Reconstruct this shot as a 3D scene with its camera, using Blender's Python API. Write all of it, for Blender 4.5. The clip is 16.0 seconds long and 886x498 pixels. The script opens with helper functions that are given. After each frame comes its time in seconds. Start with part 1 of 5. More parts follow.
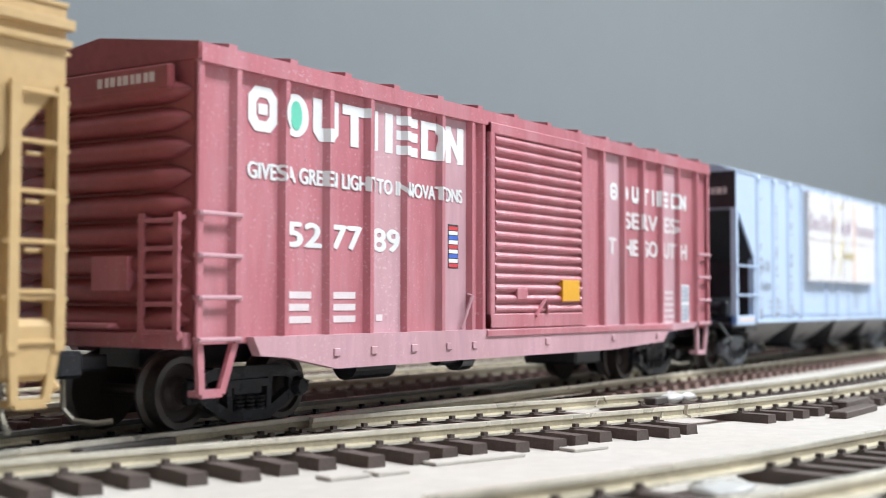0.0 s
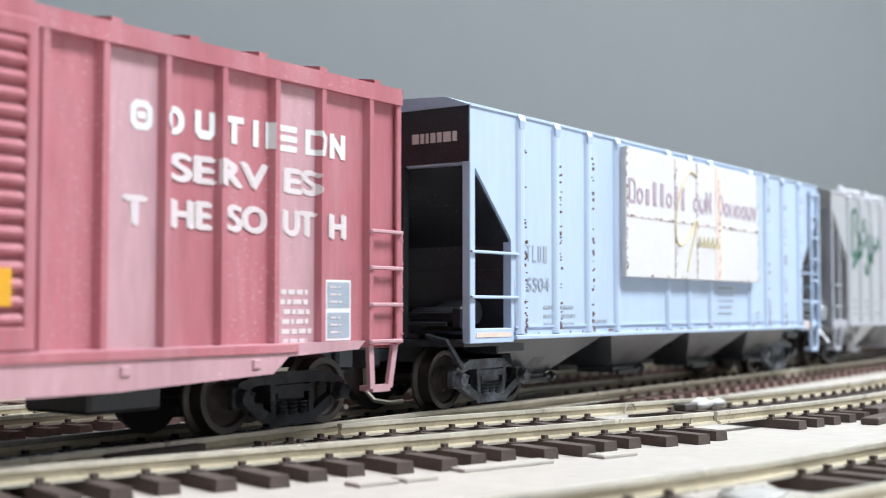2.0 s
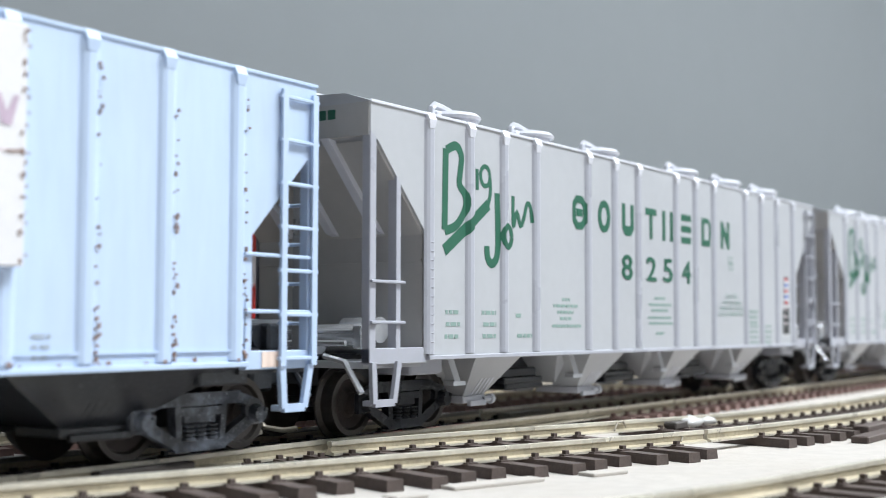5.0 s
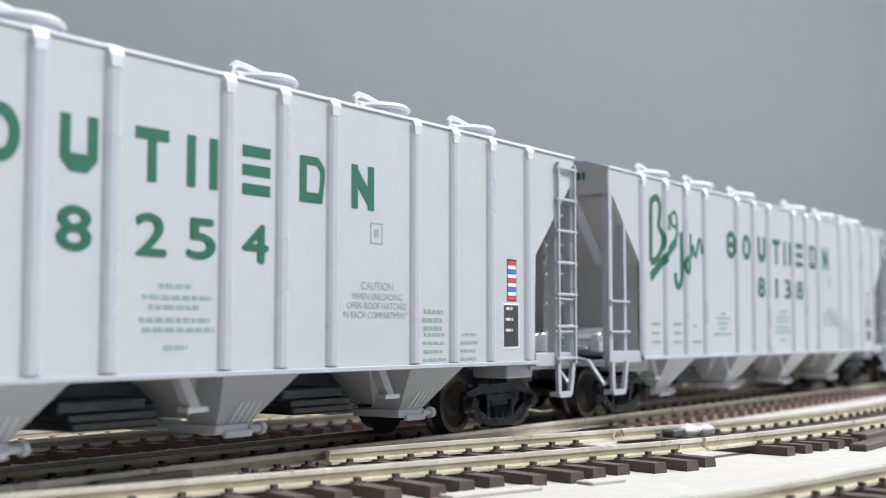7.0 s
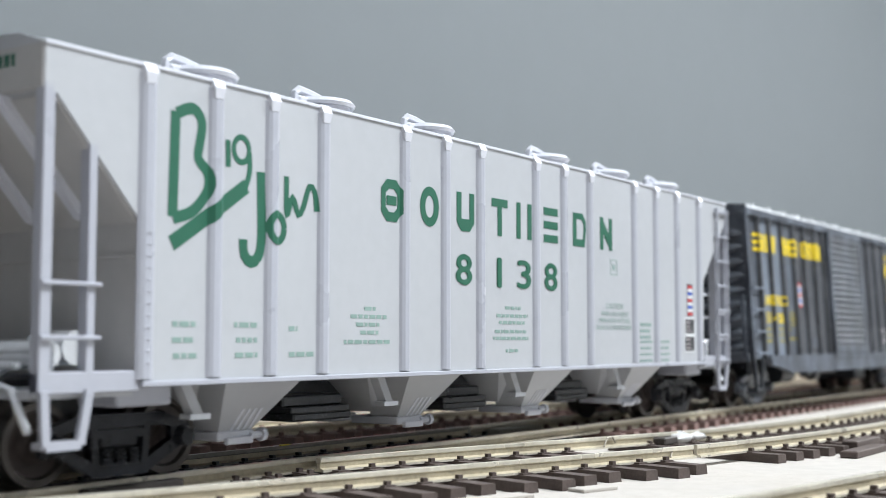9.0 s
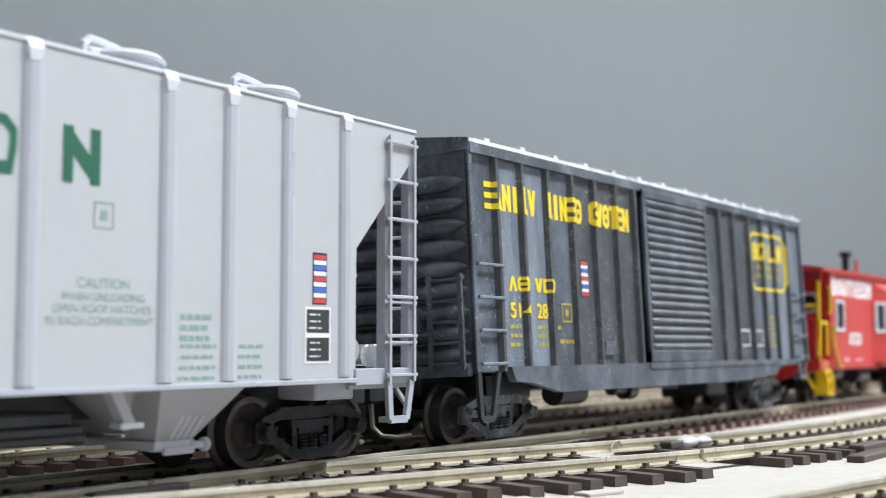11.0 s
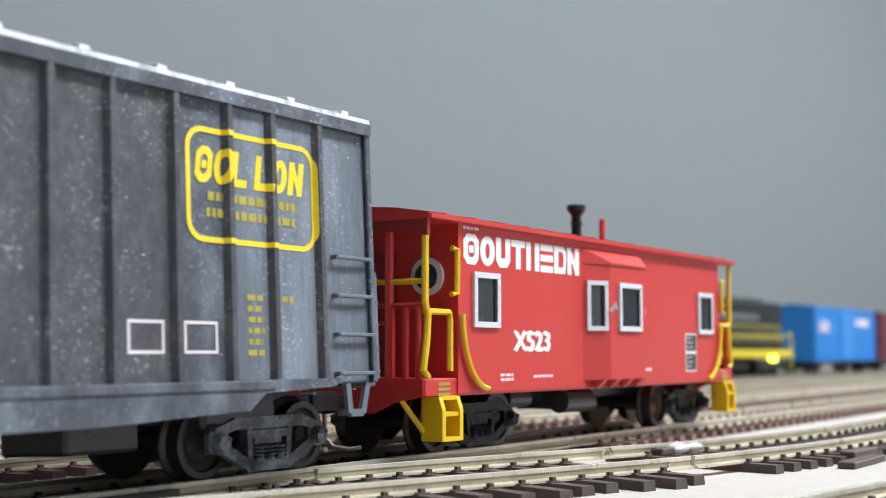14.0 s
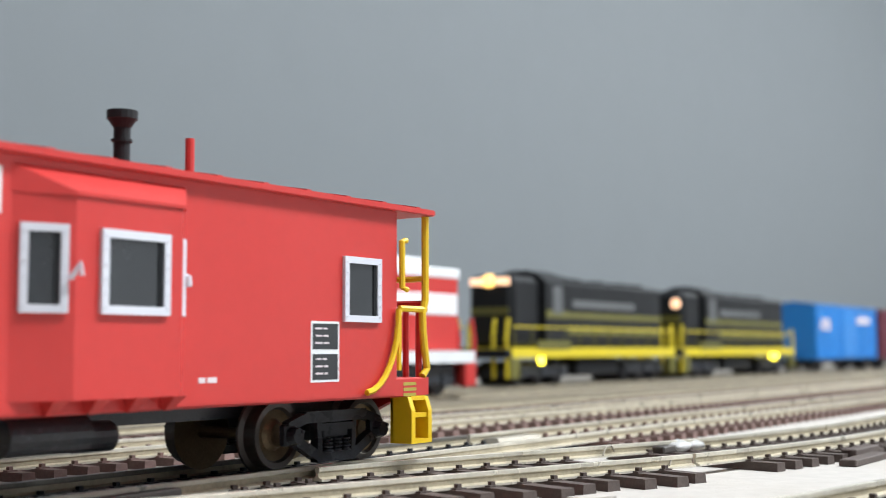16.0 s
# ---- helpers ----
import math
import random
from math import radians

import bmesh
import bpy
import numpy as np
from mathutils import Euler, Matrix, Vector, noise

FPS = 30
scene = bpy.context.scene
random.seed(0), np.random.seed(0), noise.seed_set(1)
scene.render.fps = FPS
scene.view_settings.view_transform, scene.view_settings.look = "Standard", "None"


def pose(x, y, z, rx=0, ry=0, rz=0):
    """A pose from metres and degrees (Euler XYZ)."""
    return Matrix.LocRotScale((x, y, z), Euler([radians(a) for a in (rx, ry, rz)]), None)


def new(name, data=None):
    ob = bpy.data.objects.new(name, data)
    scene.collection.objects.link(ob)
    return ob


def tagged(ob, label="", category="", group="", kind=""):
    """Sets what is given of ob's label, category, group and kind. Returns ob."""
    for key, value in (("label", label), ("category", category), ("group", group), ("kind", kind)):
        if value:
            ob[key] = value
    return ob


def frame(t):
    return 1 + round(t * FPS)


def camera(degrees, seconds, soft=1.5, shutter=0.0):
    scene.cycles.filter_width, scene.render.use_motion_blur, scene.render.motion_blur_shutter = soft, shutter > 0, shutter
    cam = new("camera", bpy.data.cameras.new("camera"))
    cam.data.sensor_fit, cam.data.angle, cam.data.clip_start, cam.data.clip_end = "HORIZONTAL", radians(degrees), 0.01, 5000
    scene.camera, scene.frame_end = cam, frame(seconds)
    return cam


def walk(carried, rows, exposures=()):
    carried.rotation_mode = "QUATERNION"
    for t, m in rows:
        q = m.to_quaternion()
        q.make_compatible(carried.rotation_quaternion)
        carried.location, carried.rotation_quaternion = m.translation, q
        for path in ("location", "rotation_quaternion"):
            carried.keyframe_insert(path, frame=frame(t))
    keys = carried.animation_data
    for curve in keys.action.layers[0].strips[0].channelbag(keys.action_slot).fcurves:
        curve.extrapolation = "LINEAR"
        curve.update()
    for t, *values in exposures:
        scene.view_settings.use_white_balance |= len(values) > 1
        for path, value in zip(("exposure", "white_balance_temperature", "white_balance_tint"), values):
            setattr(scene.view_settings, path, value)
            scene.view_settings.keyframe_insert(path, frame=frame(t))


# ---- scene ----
LENS = 39.23
cam = camera(LENS, 16.0, soft=0.5, shutter=0.15)
cam.data.dof.use_dof = True
cam.data.dof.focus_distance = 0.2
cam.data.dof.aperture_fstop = 28
EYE = (0.0, -0.1335, 0.0176)
# seconds, heading from +X, pitch, roll
AIM = [(0.0, 33.862, 2.423, 0.1), (0.5, 33.882, 2.443, 0.1), (1.0, 34.195, 2.431, 0.0), (1.5, 34.756, 2.618, 0.0),
       (2.0, 35.149, 2.704, 0.0), (2.5, 34.784, 2.818, 0.0), (3.0, 34.715, 2.948, 0.1), (5.5, 34.712, 3.607, 0.1),
       (6.0, 34.691, 3.675, 0.05), (6.5, 34.681, 3.804, 0.0), (7.0, 34.608, 3.901, 0.0), (7.5, 34.497, 3.991, 0.0),
       (8.0, 34.392, 4.08, -0.05), (8.5, 34.246, 4.182, 0.0), (9.0, 34.219, 4.239, 0.0), (11.5, 34.514, 4.444, 0.0),
       (12.0, 34.415, 4.472, 0.0), (12.5, 34.222, 4.516, 0.0), (13.0, 34.1, 4.565, 0.0), (13.5, 34.067, 4.641, 0.0),
       (14.0, 34.096, 4.721, 0.0), (14.5, 34.133, 4.805, 0.0), (15.0, 34.127, 4.914, 0.0), (15.5, 34.183, 4.929, -0.05),
       (16.0, 34.142, 4.646, -0.1)]
walk(cam, [(t, pose(*EYE, 90 + p, 0, h - 90) @ pose(0, 0, 0, 0, 0, r)) for t, h, p, r in AIM])
# how far the train has rolled towards -X
ROLLED = [(0.0, 0.0), (0.5, 0.0331), (1.0, 0.06674), (1.5, 0.10074), (2.0, 0.13562), (2.5, 0.17073), (3.0, 0.20628),
          (5.5, 0.38365), (6.0, 0.41903), (6.5, 0.45453), (7.0, 0.48901), (7.5, 0.52345), (8.0, 0.55678),
          (8.5, 0.59148), (9.0, 0.62592), (11.5, 0.79467), (12.0, 0.8283), (12.5, 0.86112), (13.0, 0.89405),
          (13.5, 0.92659), (14.0, 0.9594), (14.5, 0.99198), (15.0, 1.0265), (15.5, 1.06), (16.0, 1.09408)]

# ---- light: unseen overhead panels standing in for the room's fluorescent light ----
world = bpy.data.worlds.new("room_air")
scene.world = world
world.use_nodes = True
world.node_tree.nodes["Background"].inputs["Color"].default_value = (0.80, 0.88, 1.0, 1)
world.node_tree.nodes["Background"].inputs["Strength"].default_value = 0.12
scene.view_settings.exposure = 0.06


def overhead_panel(x, y, z, sx, sy, watts, color=(0.90, 0.96, 1.0)):
    data = bpy.data.lights.new("unseen_overhead", "AREA")
    data.shape, data.size, data.size_y, data.energy, data.color = "RECTANGLE", sx, sy, watts, color
    ob = new("unseen_overhead", data)
    ob.matrix_world = Matrix.Translation((x, y, z))
    return ob


overhead_panel(0.7, -0.8, 1.42, 1.5, 0.4, 62.5)
# two more, added to brighten the wall and train further right
overhead_panel(2.4, -0.78, 1.42, 1.5, 0.4, 41)
overhead_panel(3.7, -0.75, 1.42, 1.0, 0.4, 18)

# ---- materials ----


def mat(name, color, rough=0.5, metal=0.0, var=0.12, scale=300.0, bump=0.15, grime=None, grime_amount=0.0,
        grime_scale=120.0, emit=None, power=0.0, spec=0.5, stretch=(1, 1, 1), specks=None, speck_amount=0.6):
    m = bpy.data.materials.new(name)
    m.use_nodes = True
    n, l = m.node_tree.nodes, m.node_tree.links
    b = n["Principled BSDF"]
    b.inputs["Roughness"].default_value = rough
    b.inputs["Metallic"].default_value = metal
    b.inputs["Specular IOR Level"].default_value = spec
    tc = n.new("ShaderNodeTexCoord")
    mp = n.new("ShaderNodeMapping")
    mp.inputs["Scale"].default_value = stretch
    l.new(tc.outputs["Object"], mp.inputs["Vector"])
    fine = n.new("ShaderNodeTexNoise")
    fine.inputs["Scale"].default_value = scale * 6
    fine.inputs["Detail"].default_value = 4
    big = n.new("ShaderNodeTexNoise")
    big.inputs["Scale"].default_value = scale * 0.5
    big.inputs["Detail"].default_value = 5
    l.new(mp.outputs[0], fine.inputs["Vector"]), l.new(mp.outputs[0], big.inputs["Vector"])
    mix = n.new("ShaderNodeMath")
    mix.operation = "ADD"
    l.new(fine.outputs["Fac"], mix.inputs[0]), l.new(big.outputs["Fac"], mix.inputs[1])
    ramp = n.new("ShaderNodeMapRange")
    ramp.inputs["From Min"].default_value, ramp.inputs["From Max"].default_value = 0.6, 1.4
    ramp.inputs["To Min"].default_value, ramp.inputs["To Max"].default_value = 1 - var, 1 + var
    l.new(mix.outputs[0], ramp.inputs["Value"])
    hsv = n.new("ShaderNodeHueSaturation")
    hsv.inputs["Color"].default_value = (*color, 1)
    l.new(ramp.outputs[0], hsv.inputs["Value"])
    out = hsv.outputs["Color"]
    if grime:
        g = n.new("ShaderNodeTexNoise")
        g.inputs["Scale"].default_value = grime_scale
        g.inputs["Detail"].default_value = 8
        g.inputs["Roughness"].default_value = 0.65
        l.new(mp.outputs[0], g.inputs["Vector"])
        gr = n.new("ShaderNodeMapRange")
        gr.inputs["From Min"].default_value, gr.inputs["From Max"].default_value = 0.45, 0.75
        gr.inputs["To Max"].default_value = grime_amount
        l.new(g.outputs["Fac"], gr.inputs["Value"])
        mx = n.new("ShaderNodeMix")
        mx.data_type = "RGBA"
        l.new(gr.outputs[0], mx.inputs["Factor"])
        l.new(out, mx.inputs["A"])
        mx.inputs["B"].default_value = (*grime, 1)
        out = mx.outputs["Result"]
    if specks:
        # fine chips and dust, thicker in some patches
        s1 = n.new("ShaderNodeTexNoise")
        s1.inputs["Scale"].default_value = 1900
        s1.inputs["Detail"].default_value = 3
        l.new(tc.outputs["Object"], s1.inputs["Vector"])
        s2 = n.new("ShaderNodeMapRange")
        s2.inputs["From Min"].default_value, s2.inputs["From Max"].default_value = 0.60, 0.68
        l.new(s1.outputs["Fac"], s2.inputs["Value"])
        s3 = n.new("ShaderNodeMapRange")
        s3.inputs["From Min"].default_value, s3.inputs["From Max"].default_value = 0.42, 0.62
        s3.inputs["To Max"].default_value = speck_amount
        l.new(big.outputs["Fac"], s3.inputs["Value"])
        s4 = n.new("ShaderNodeMath")
        s4.operation = "MULTIPLY"
        l.new(s2.outputs[0], s4.inputs[0]), l.new(s3.outputs[0], s4.inputs[1])
        mx = n.new("ShaderNodeMix")
        mx.data_type = "RGBA"
        l.new(s4.outputs[0], mx.inputs["Factor"])
        l.new(out, mx.inputs["A"])
        mx.inputs["B"].default_value = (*specks, 1)
        out = mx.outputs["Result"]
    l.new(out, b.inputs["Base Color"])
    rr = n.new("ShaderNodeMapRange")
    rr.inputs["To Min"].default_value, rr.inputs["To Max"].default_value = max(0.02, rough - 0.12), min(1, rough + 0.12)
    l.new(big.outputs["Fac"], rr.inputs["Value"])
    l.new(rr.outputs[0], b.inputs["Roughness"])
    if bump:
        bp = n.new("ShaderNodeBump")
        bp.inputs["Strength"].default_value = bump
        bp.inputs["Distance"].default_value = 0.0002
        l.new(fine.outputs["Fac"], bp.inputs["Height"])
        l.new(bp.outputs[0], b.inputs["Normal"])
    if emit:
        b.inputs["Emission Color"].default_value = (*emit, 1)
        b.inputs["Emission Strength"].default_value = power
    return m


STREAK = (1.0, 1.0, 0.18)
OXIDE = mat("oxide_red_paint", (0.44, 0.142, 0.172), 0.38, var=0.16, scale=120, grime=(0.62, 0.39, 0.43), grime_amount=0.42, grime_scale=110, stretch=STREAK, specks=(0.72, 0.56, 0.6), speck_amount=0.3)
# boxcar ends: less faded red, darkened further for the shade they stand in
OXIDE_END_SHADE = mat("unfaded_shaded_red_paint", (0.30, 0.075, 0.085), 0.42, var=0.2, scale=140, grime=(0.17, 0.05, 0.055), grime_amount=0.5, grime_scale=120)
OXIDE_FADED = mat("faded_red_paint", (0.52, 0.30, 0.345), 0.48, specks=(0.75, 0.62, 0.66), speck_amount=0.35, var=0.16, scale=120, grime=(0.46, 0.26, 0.27), grime_amount=0.55, grime_scale=140, stretch=STREAK)
BLUE = mat("pale_blue_paint", (0.465, 0.578, 0.77), 0.45, var=0.07, scale=90, grime=(0.40, 0.45, 0.50), grime_amount=0.3, grime_scale=90, stretch=STREAK)
RUST = mat("rust_patch", (0.23, 0.15, 0.125), 0.8, var=0.4, scale=500)
RUST_STREAK = mat("rust_streak", (0.78, 0.62, 0.54), 0.7, var=0.2, scale=200, stretch=STREAK)
SIGN = mat("white_board", (0.68, 0.67, 0.69), 0.5, var=0.04, scale=120, grime=(0.7, 0.66, 0.66), grime_amount=0.25)
GREY = mat("light_grey_paint", (0.43, 0.44, 0.466), 0.36, var=0.035, scale=80, bump=0.06)
GREY_DARK = mat("shaded_grey_paint", (0.43, 0.42, 0.415), 0.45, var=0.05, scale=80, bump=0.06)
# darker than the panels: the ribs' shaded flanks are part of this colour
RIB_GREY = mat("shaded_rib_grey", (0.385, 0.393, 0.445), 0.3, var=0.04, scale=120, bump=0.05)
SILVER = mat("silver_grey_paint", (0.62, 0.63, 0.69), 0.32, var=0.04, scale=120, bump=0.05)
BRIGHT = mat("bright_plated_gear", (0.78, 0.79, 0.82), 0.25, metal=0.6, var=0.1, scale=200)
TAN = mat("tan_paint", (0.50, 0.335, 0.155), 0.5, var=0.12, scale=120, grime=(0.45, 0.33, 0.2), grime_amount=0.4)
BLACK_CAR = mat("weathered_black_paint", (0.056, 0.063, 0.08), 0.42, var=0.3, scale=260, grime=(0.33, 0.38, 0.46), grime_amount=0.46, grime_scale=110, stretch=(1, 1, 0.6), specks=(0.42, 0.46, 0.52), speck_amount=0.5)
BARE_GAP_BLACK = mat("bare_black_and_gap_shade", (0.048, 0.051, 0.06), 0.42, var=0.25, scale=300, grime=(0.2, 0.2, 0.21), grime_amount=0.35, grime_scale=500, stretch=(1, 1, 0.6), specks=(0.4, 0.43, 0.47), speck_amount=0.55)
DUSTY_PANEL = mat("dusty_blue_black_paint", (0.115, 0.132, 0.165), 0.5, var=0.3, scale=260, grime=(0.33, 0.38, 0.46), grime_amount=0.65, grime_scale=110, stretch=STREAK, specks=(0.45, 0.49, 0.55))
DUST = mat("pale_dust", (0.38, 0.42, 0.48), 0.8, var=0.3, scale=500)
# pale blotches are dust, with the frames' bluish glints painted in as well
DUST_GLINT_TRUCK = mat("dust_and_glint_blue_grey_truck", (0.035, 0.039, 0.048), 0.3, var=0.35, scale=400, grime=(0.30, 0.34, 0.42), grime_amount=0.8, grime_scale=260, specks=(0.4, 0.44, 0.5))
FLECK = mat("yellow_fleck", (0.9, 0.75, 0.05), 0.5, var=0.05)
RAIL_DARK = mat("dark_rail", (0.22, 0.205, 0.18), 0.35, metal=0.5, var=0.25, scale=200)
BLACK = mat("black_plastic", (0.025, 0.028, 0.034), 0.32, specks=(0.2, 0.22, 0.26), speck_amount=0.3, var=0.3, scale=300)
TRUCK = mat("truck_grey", (0.015, 0.016, 0.020), 0.28, var=0.35, scale=400, grime=(0.16, 0.18, 0.22), grime_amount=0.1, grime_scale=300, spec=0.2)
TREAD = mat("wheel_steel", (0.065, 0.058, 0.054), 0.32, metal=0.6, var=0.3, scale=500)
WHEEL_FACE = mat("rusty_wheel_face", (0.045, 0.034, 0.031), 0.6, var=0.4, scale=500)
BRASS_WHEEL = mat("worn_brass_wheel", (0.20, 0.15, 0.09), 0.35, metal=0.7, var=0.3, scale=400)
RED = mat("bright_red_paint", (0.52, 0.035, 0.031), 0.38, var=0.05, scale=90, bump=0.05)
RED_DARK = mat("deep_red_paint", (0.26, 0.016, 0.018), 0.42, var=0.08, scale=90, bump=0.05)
YELLOW = mat("yellow_paint", (0.72, 0.47, 0.01), 0.4, var=0.06, scale=150, bump=0.05)
PLATE_YELLOW = mat("amber_plate", (0.72, 0.36, 0.02), 0.4, var=0.06, scale=150)
WHITE = mat("white_ink", (0.73, 0.735, 0.75), 0.5, var=0.05, scale=300)
WHITE_WORN = mat("worn_white_ink", (0.68, 0.60, 0.62), 0.55, var=0.08, scale=400)
GREEN = mat("green_ink", (0.006, 0.098, 0.055), 0.5, var=0.06, scale=200, bump=0.0)
GREEN_PALE = mat("pale_green_ink", (0.22, 0.32, 0.29), 0.5, var=0.1, scale=400)
GREEN_DOT = mat("sea_green_ink", (0.12, 0.52, 0.38), 0.5, var=0.06, scale=200)
YELLOW_INK = mat("yellow_ink", (0.78, 0.58, 0.02), 0.5, var=0.1, scale=300)
YELLOW_DIM = mat("dim_yellow_ink", (0.36, 0.30, 0.05), 0.6, var=0.2, scale=500)
BLACK_INK = mat("black_ink", (0.025, 0.027, 0.03), 0.5, var=0.1)
GREY_INK = mat("grey_ink", (0.33, 0.38, 0.45), 0.5, var=0.1)
MAROON_INK = mat("maroon_ink", (0.45, 0.35, 0.44), 0.5, var=0.15, scale=400)
OCHRE_INK = mat("ochre_ink", (0.66, 0.58, 0.34), 0.5, var=0.15, scale=400)
BLUE_INK = mat("blue_ink", (0.05, 0.12, 0.5), 0.5)
RED_INK = mat("red_ink", (0.55, 0.04, 0.05), 0.5)
RAIL = mat("nickel_rail", (0.74, 0.695, 0.59), 0.3, metal=0.4, var=0.15, scale=200, grime=(0.3, 0.25, 0.17), grime_amount=0.4)
RAIL_DULL = mat("dull_rail", (0.30, 0.27, 0.22), 0.5, metal=0.5, var=0.2, scale=200)
# web darker than head and foot, with the head's shade in its colour
RAIL_WEB = mat("tarnished_shaded_rail_web", (0.46, 0.40, 0.29), 0.5, metal=0.2, var=0.25, scale=250, grime=(0.2, 0.17, 0.12), grime_amount=0.5)
JOINER = mat("dark_joiner", (0.06, 0.05, 0.045), 0.6, var=0.3)
TIE = mat("dark_tie_plastic", (0.085, 0.062, 0.054), 0.7, var=0.3, scale=350, bump=0.3)
TIE_BROWN = mat("brown_tie_plastic", (0.19, 0.115, 0.10), 0.7, var=0.25, scale=350, bump=0.3)
GROUND = mat("cream_board", (0.48, 0.445, 0.412), 0.85, var=0.10, scale=60, bump=0.4, grime=(0.40, 0.35, 0.29), grime_amount=0.35, specks=(0.3, 0.25, 0.2), speck_amount=0.35, grime_scale=40)
GLUE = mat("clear_glue", (0.56, 0.55, 0.54), 0.15, var=0.05, spec=0.8)
# browner than the front board; shade between the rear tracks is in it too
BACK_BOARD = mat("taupe_board", (0.20, 0.182, 0.158), 0.85, var=0.15, scale=60, bump=0.4, grime=(0.2, 0.17, 0.14), grime_amount=0.4, grime_scale=40)
WALL = mat("grey_wall_paint", (0.184, 0.20, 0.213), 0.85, var=0.02, scale=4, bump=0.05)
PANEL = mat("unseen_bounce_paint", (0.68, 0.69, 0.70), 0.9, var=0.03, scale=4, bump=0.05)
GLASS = mat("smoked_window", (0.022, 0.024, 0.027), 0.1, var=0.1, spec=0.8)
LOCO_BLACK = mat("loco_black", (0.012, 0.013, 0.015), 0.55, var=0.2, scale=100, spec=0.25)
LOCO_GREY = mat("loco_grey", (0.11, 0.115, 0.12), 0.6, var=0.2, scale=100)
LOCO_OLIVE = mat("loco_olive", (0.13, 0.12, 0.025), 0.5, var=0.15, scale=100)
LOCO_YELLOW = mat("loco_yellow", (0.66, 0.52, 0.02), 0.45, var=0.1, scale=100)
CAR_BLUE = mat("strong_blue_paint", (0.018, 0.20, 0.57), 0.4, var=0.06, scale=80)
CAR_MAROON = mat("maroon_paint", (0.12, 0.02, 0.035), 0.5, var=0.1, scale=80)
LAMP_WARM = mat("lit_headlight", (1, 0.8, 0.4), 0.4, var=0.0, bump=0, emit=(1.0, 0.55, 0.12), power=2.6)
LAMP_PEACH = mat("lit_number_board", (1, 0.8, 0.6), 0.4, var=0.0, bump=0, emit=(1.0, 0.55, 0.32), power=1.6)
LAMP_YELLOW = mat("lit_step_lamp", (1, 0.9, 0.2), 0.4, var=0.0, bump=0, emit=(1.0, 0.85, 0.05), power=7)

# ---- shapes, in millimetres ----
MM = 0.001


def part(name, bm, material, parent=None, label="", loc=(0, 0, 0), smooth=False):
    """One mesh object from a bmesh drawn in millimetres."""
    me = bpy.data.meshes.new(name)
    bmesh.ops.recalc_face_normals(bm, faces=bm.faces)
    bm.transform(Matrix.Scale(MM, 4))
    bm.to_mesh(me)
    bm.free()
    me.materials.append(material)
    if smooth:
        for p in me.polygons:
            p.use_smooth = True
    ob = new(name, me)
    if parent:
        ob.parent = parent
    ob.location = Vector(loc) * MM
    if label:
        ob["label"] = label
    return ob


def shared(name, mesh, parent, loc, rz=0.0):
    ob = new(name, mesh)
    ob.parent = parent
    ob.location = Vector(loc) * MM
    ob.rotation_euler[2] = rz
    return ob


def box(bm, x0, x1, y0, y1, z0, z1, bevel=0.0):
    v = [bm.verts.new((x, y, z)) for x in (x0, x1) for y in (y0, y1) for z in (z0, z1)]
    f = [bm.faces.new([v[i] for i in q]) for q in ((0, 1, 3, 2), (4, 6, 7, 5), (0, 4, 5, 1), (2, 3, 7, 6), (0, 2, 6, 4), (1, 5, 7, 3))]
    if bevel:
        e = {x for q in f for x in q.edges}
        bmesh.ops.bevel(bm, geom=list(e), offset=bevel, segments=1, affect="EDGES", profile=0.5)
    return bm


def prism(bm, pts, a, b, axis="y"):
    """A polygon in the plane across the axis, drawn out from a to b."""
    def put(p, q):
        return {"y": (p[0], q, p[1]), "x": (q, p[0], p[1]), "z": (p[0], p[1], q)}[axis]
    v0 = [bm.verts.new(put(p, a)) for p in pts]
    v1 = [bm.verts.new(put(p, b)) for p in pts]
    n = len(pts)
    bm.faces.new(v0), bm.faces.new(v1[::-1])
    for i in range(n):
        bm.faces.new((v0[i], v1[i], v1[(i + 1) % n], v0[(i + 1) % n]))
    return bm


def rod(bm, p, q, r, seg=8, r2=None):
    p, q = Vector(p), Vector(q)
    m = Matrix.Translation((p + q) / 2) @ (q - p).to_track_quat("Z", "Y").to_matrix().to_4x4()
    bmesh.ops.create_cone(bm, cap_ends=True, segments=seg, radius1=r, radius2=r if r2 is None else r2, depth=(q - p).length, matrix=m)
    return bm


def tube(bm, pts, r, seg=6):
    """A round bar bent through the points, one closed skin."""
    pts = [Vector(p) for p in pts]
    up, rings = None, []
    for i, p in enumerate(pts):
        d = (pts[min(i + 1, len(pts) - 1)] - pts[max(i - 1, 0)]).normalized()
        if up is None:
            up = d.orthogonal().normalized()
        up = (up - d * up.dot(d)).normalized()
        side = d.cross(up)
        rings.append([bm.verts.new(p + r * (math.cos(2 * math.pi * k / seg) * up + math.sin(2 * math.pi * k / seg) * side)) for k in range(seg)])
    for a, b in zip(rings, rings[1:]):
        for k in range(seg):
            bm.faces.new((a[k], a[(k + 1) % seg], b[(k + 1) % seg], b[k]))
    bm.faces.new(rings[0][::-1]), bm.faces.new(rings[-1])
    return bm


def frustum(bm, top, bottom):
    """top and bottom: x0, x1, y0, y1, z."""
    v = []
    for x0, x1, y0, y1, z in (bottom, top):
        v += [bm.verts.new(c) for c in ((x0, y0, z), (x1, y0, z), (x1, y1, z), (x0, y1, z))]
    for q in ((0, 1, 2, 3), (4, 5, 6, 7), (0, 1, 5, 4), (1, 2, 6, 5), (2, 3, 7, 6), (3, 0, 4, 7)):
        bm.faces.new([v[i] for i in q])
    return bm


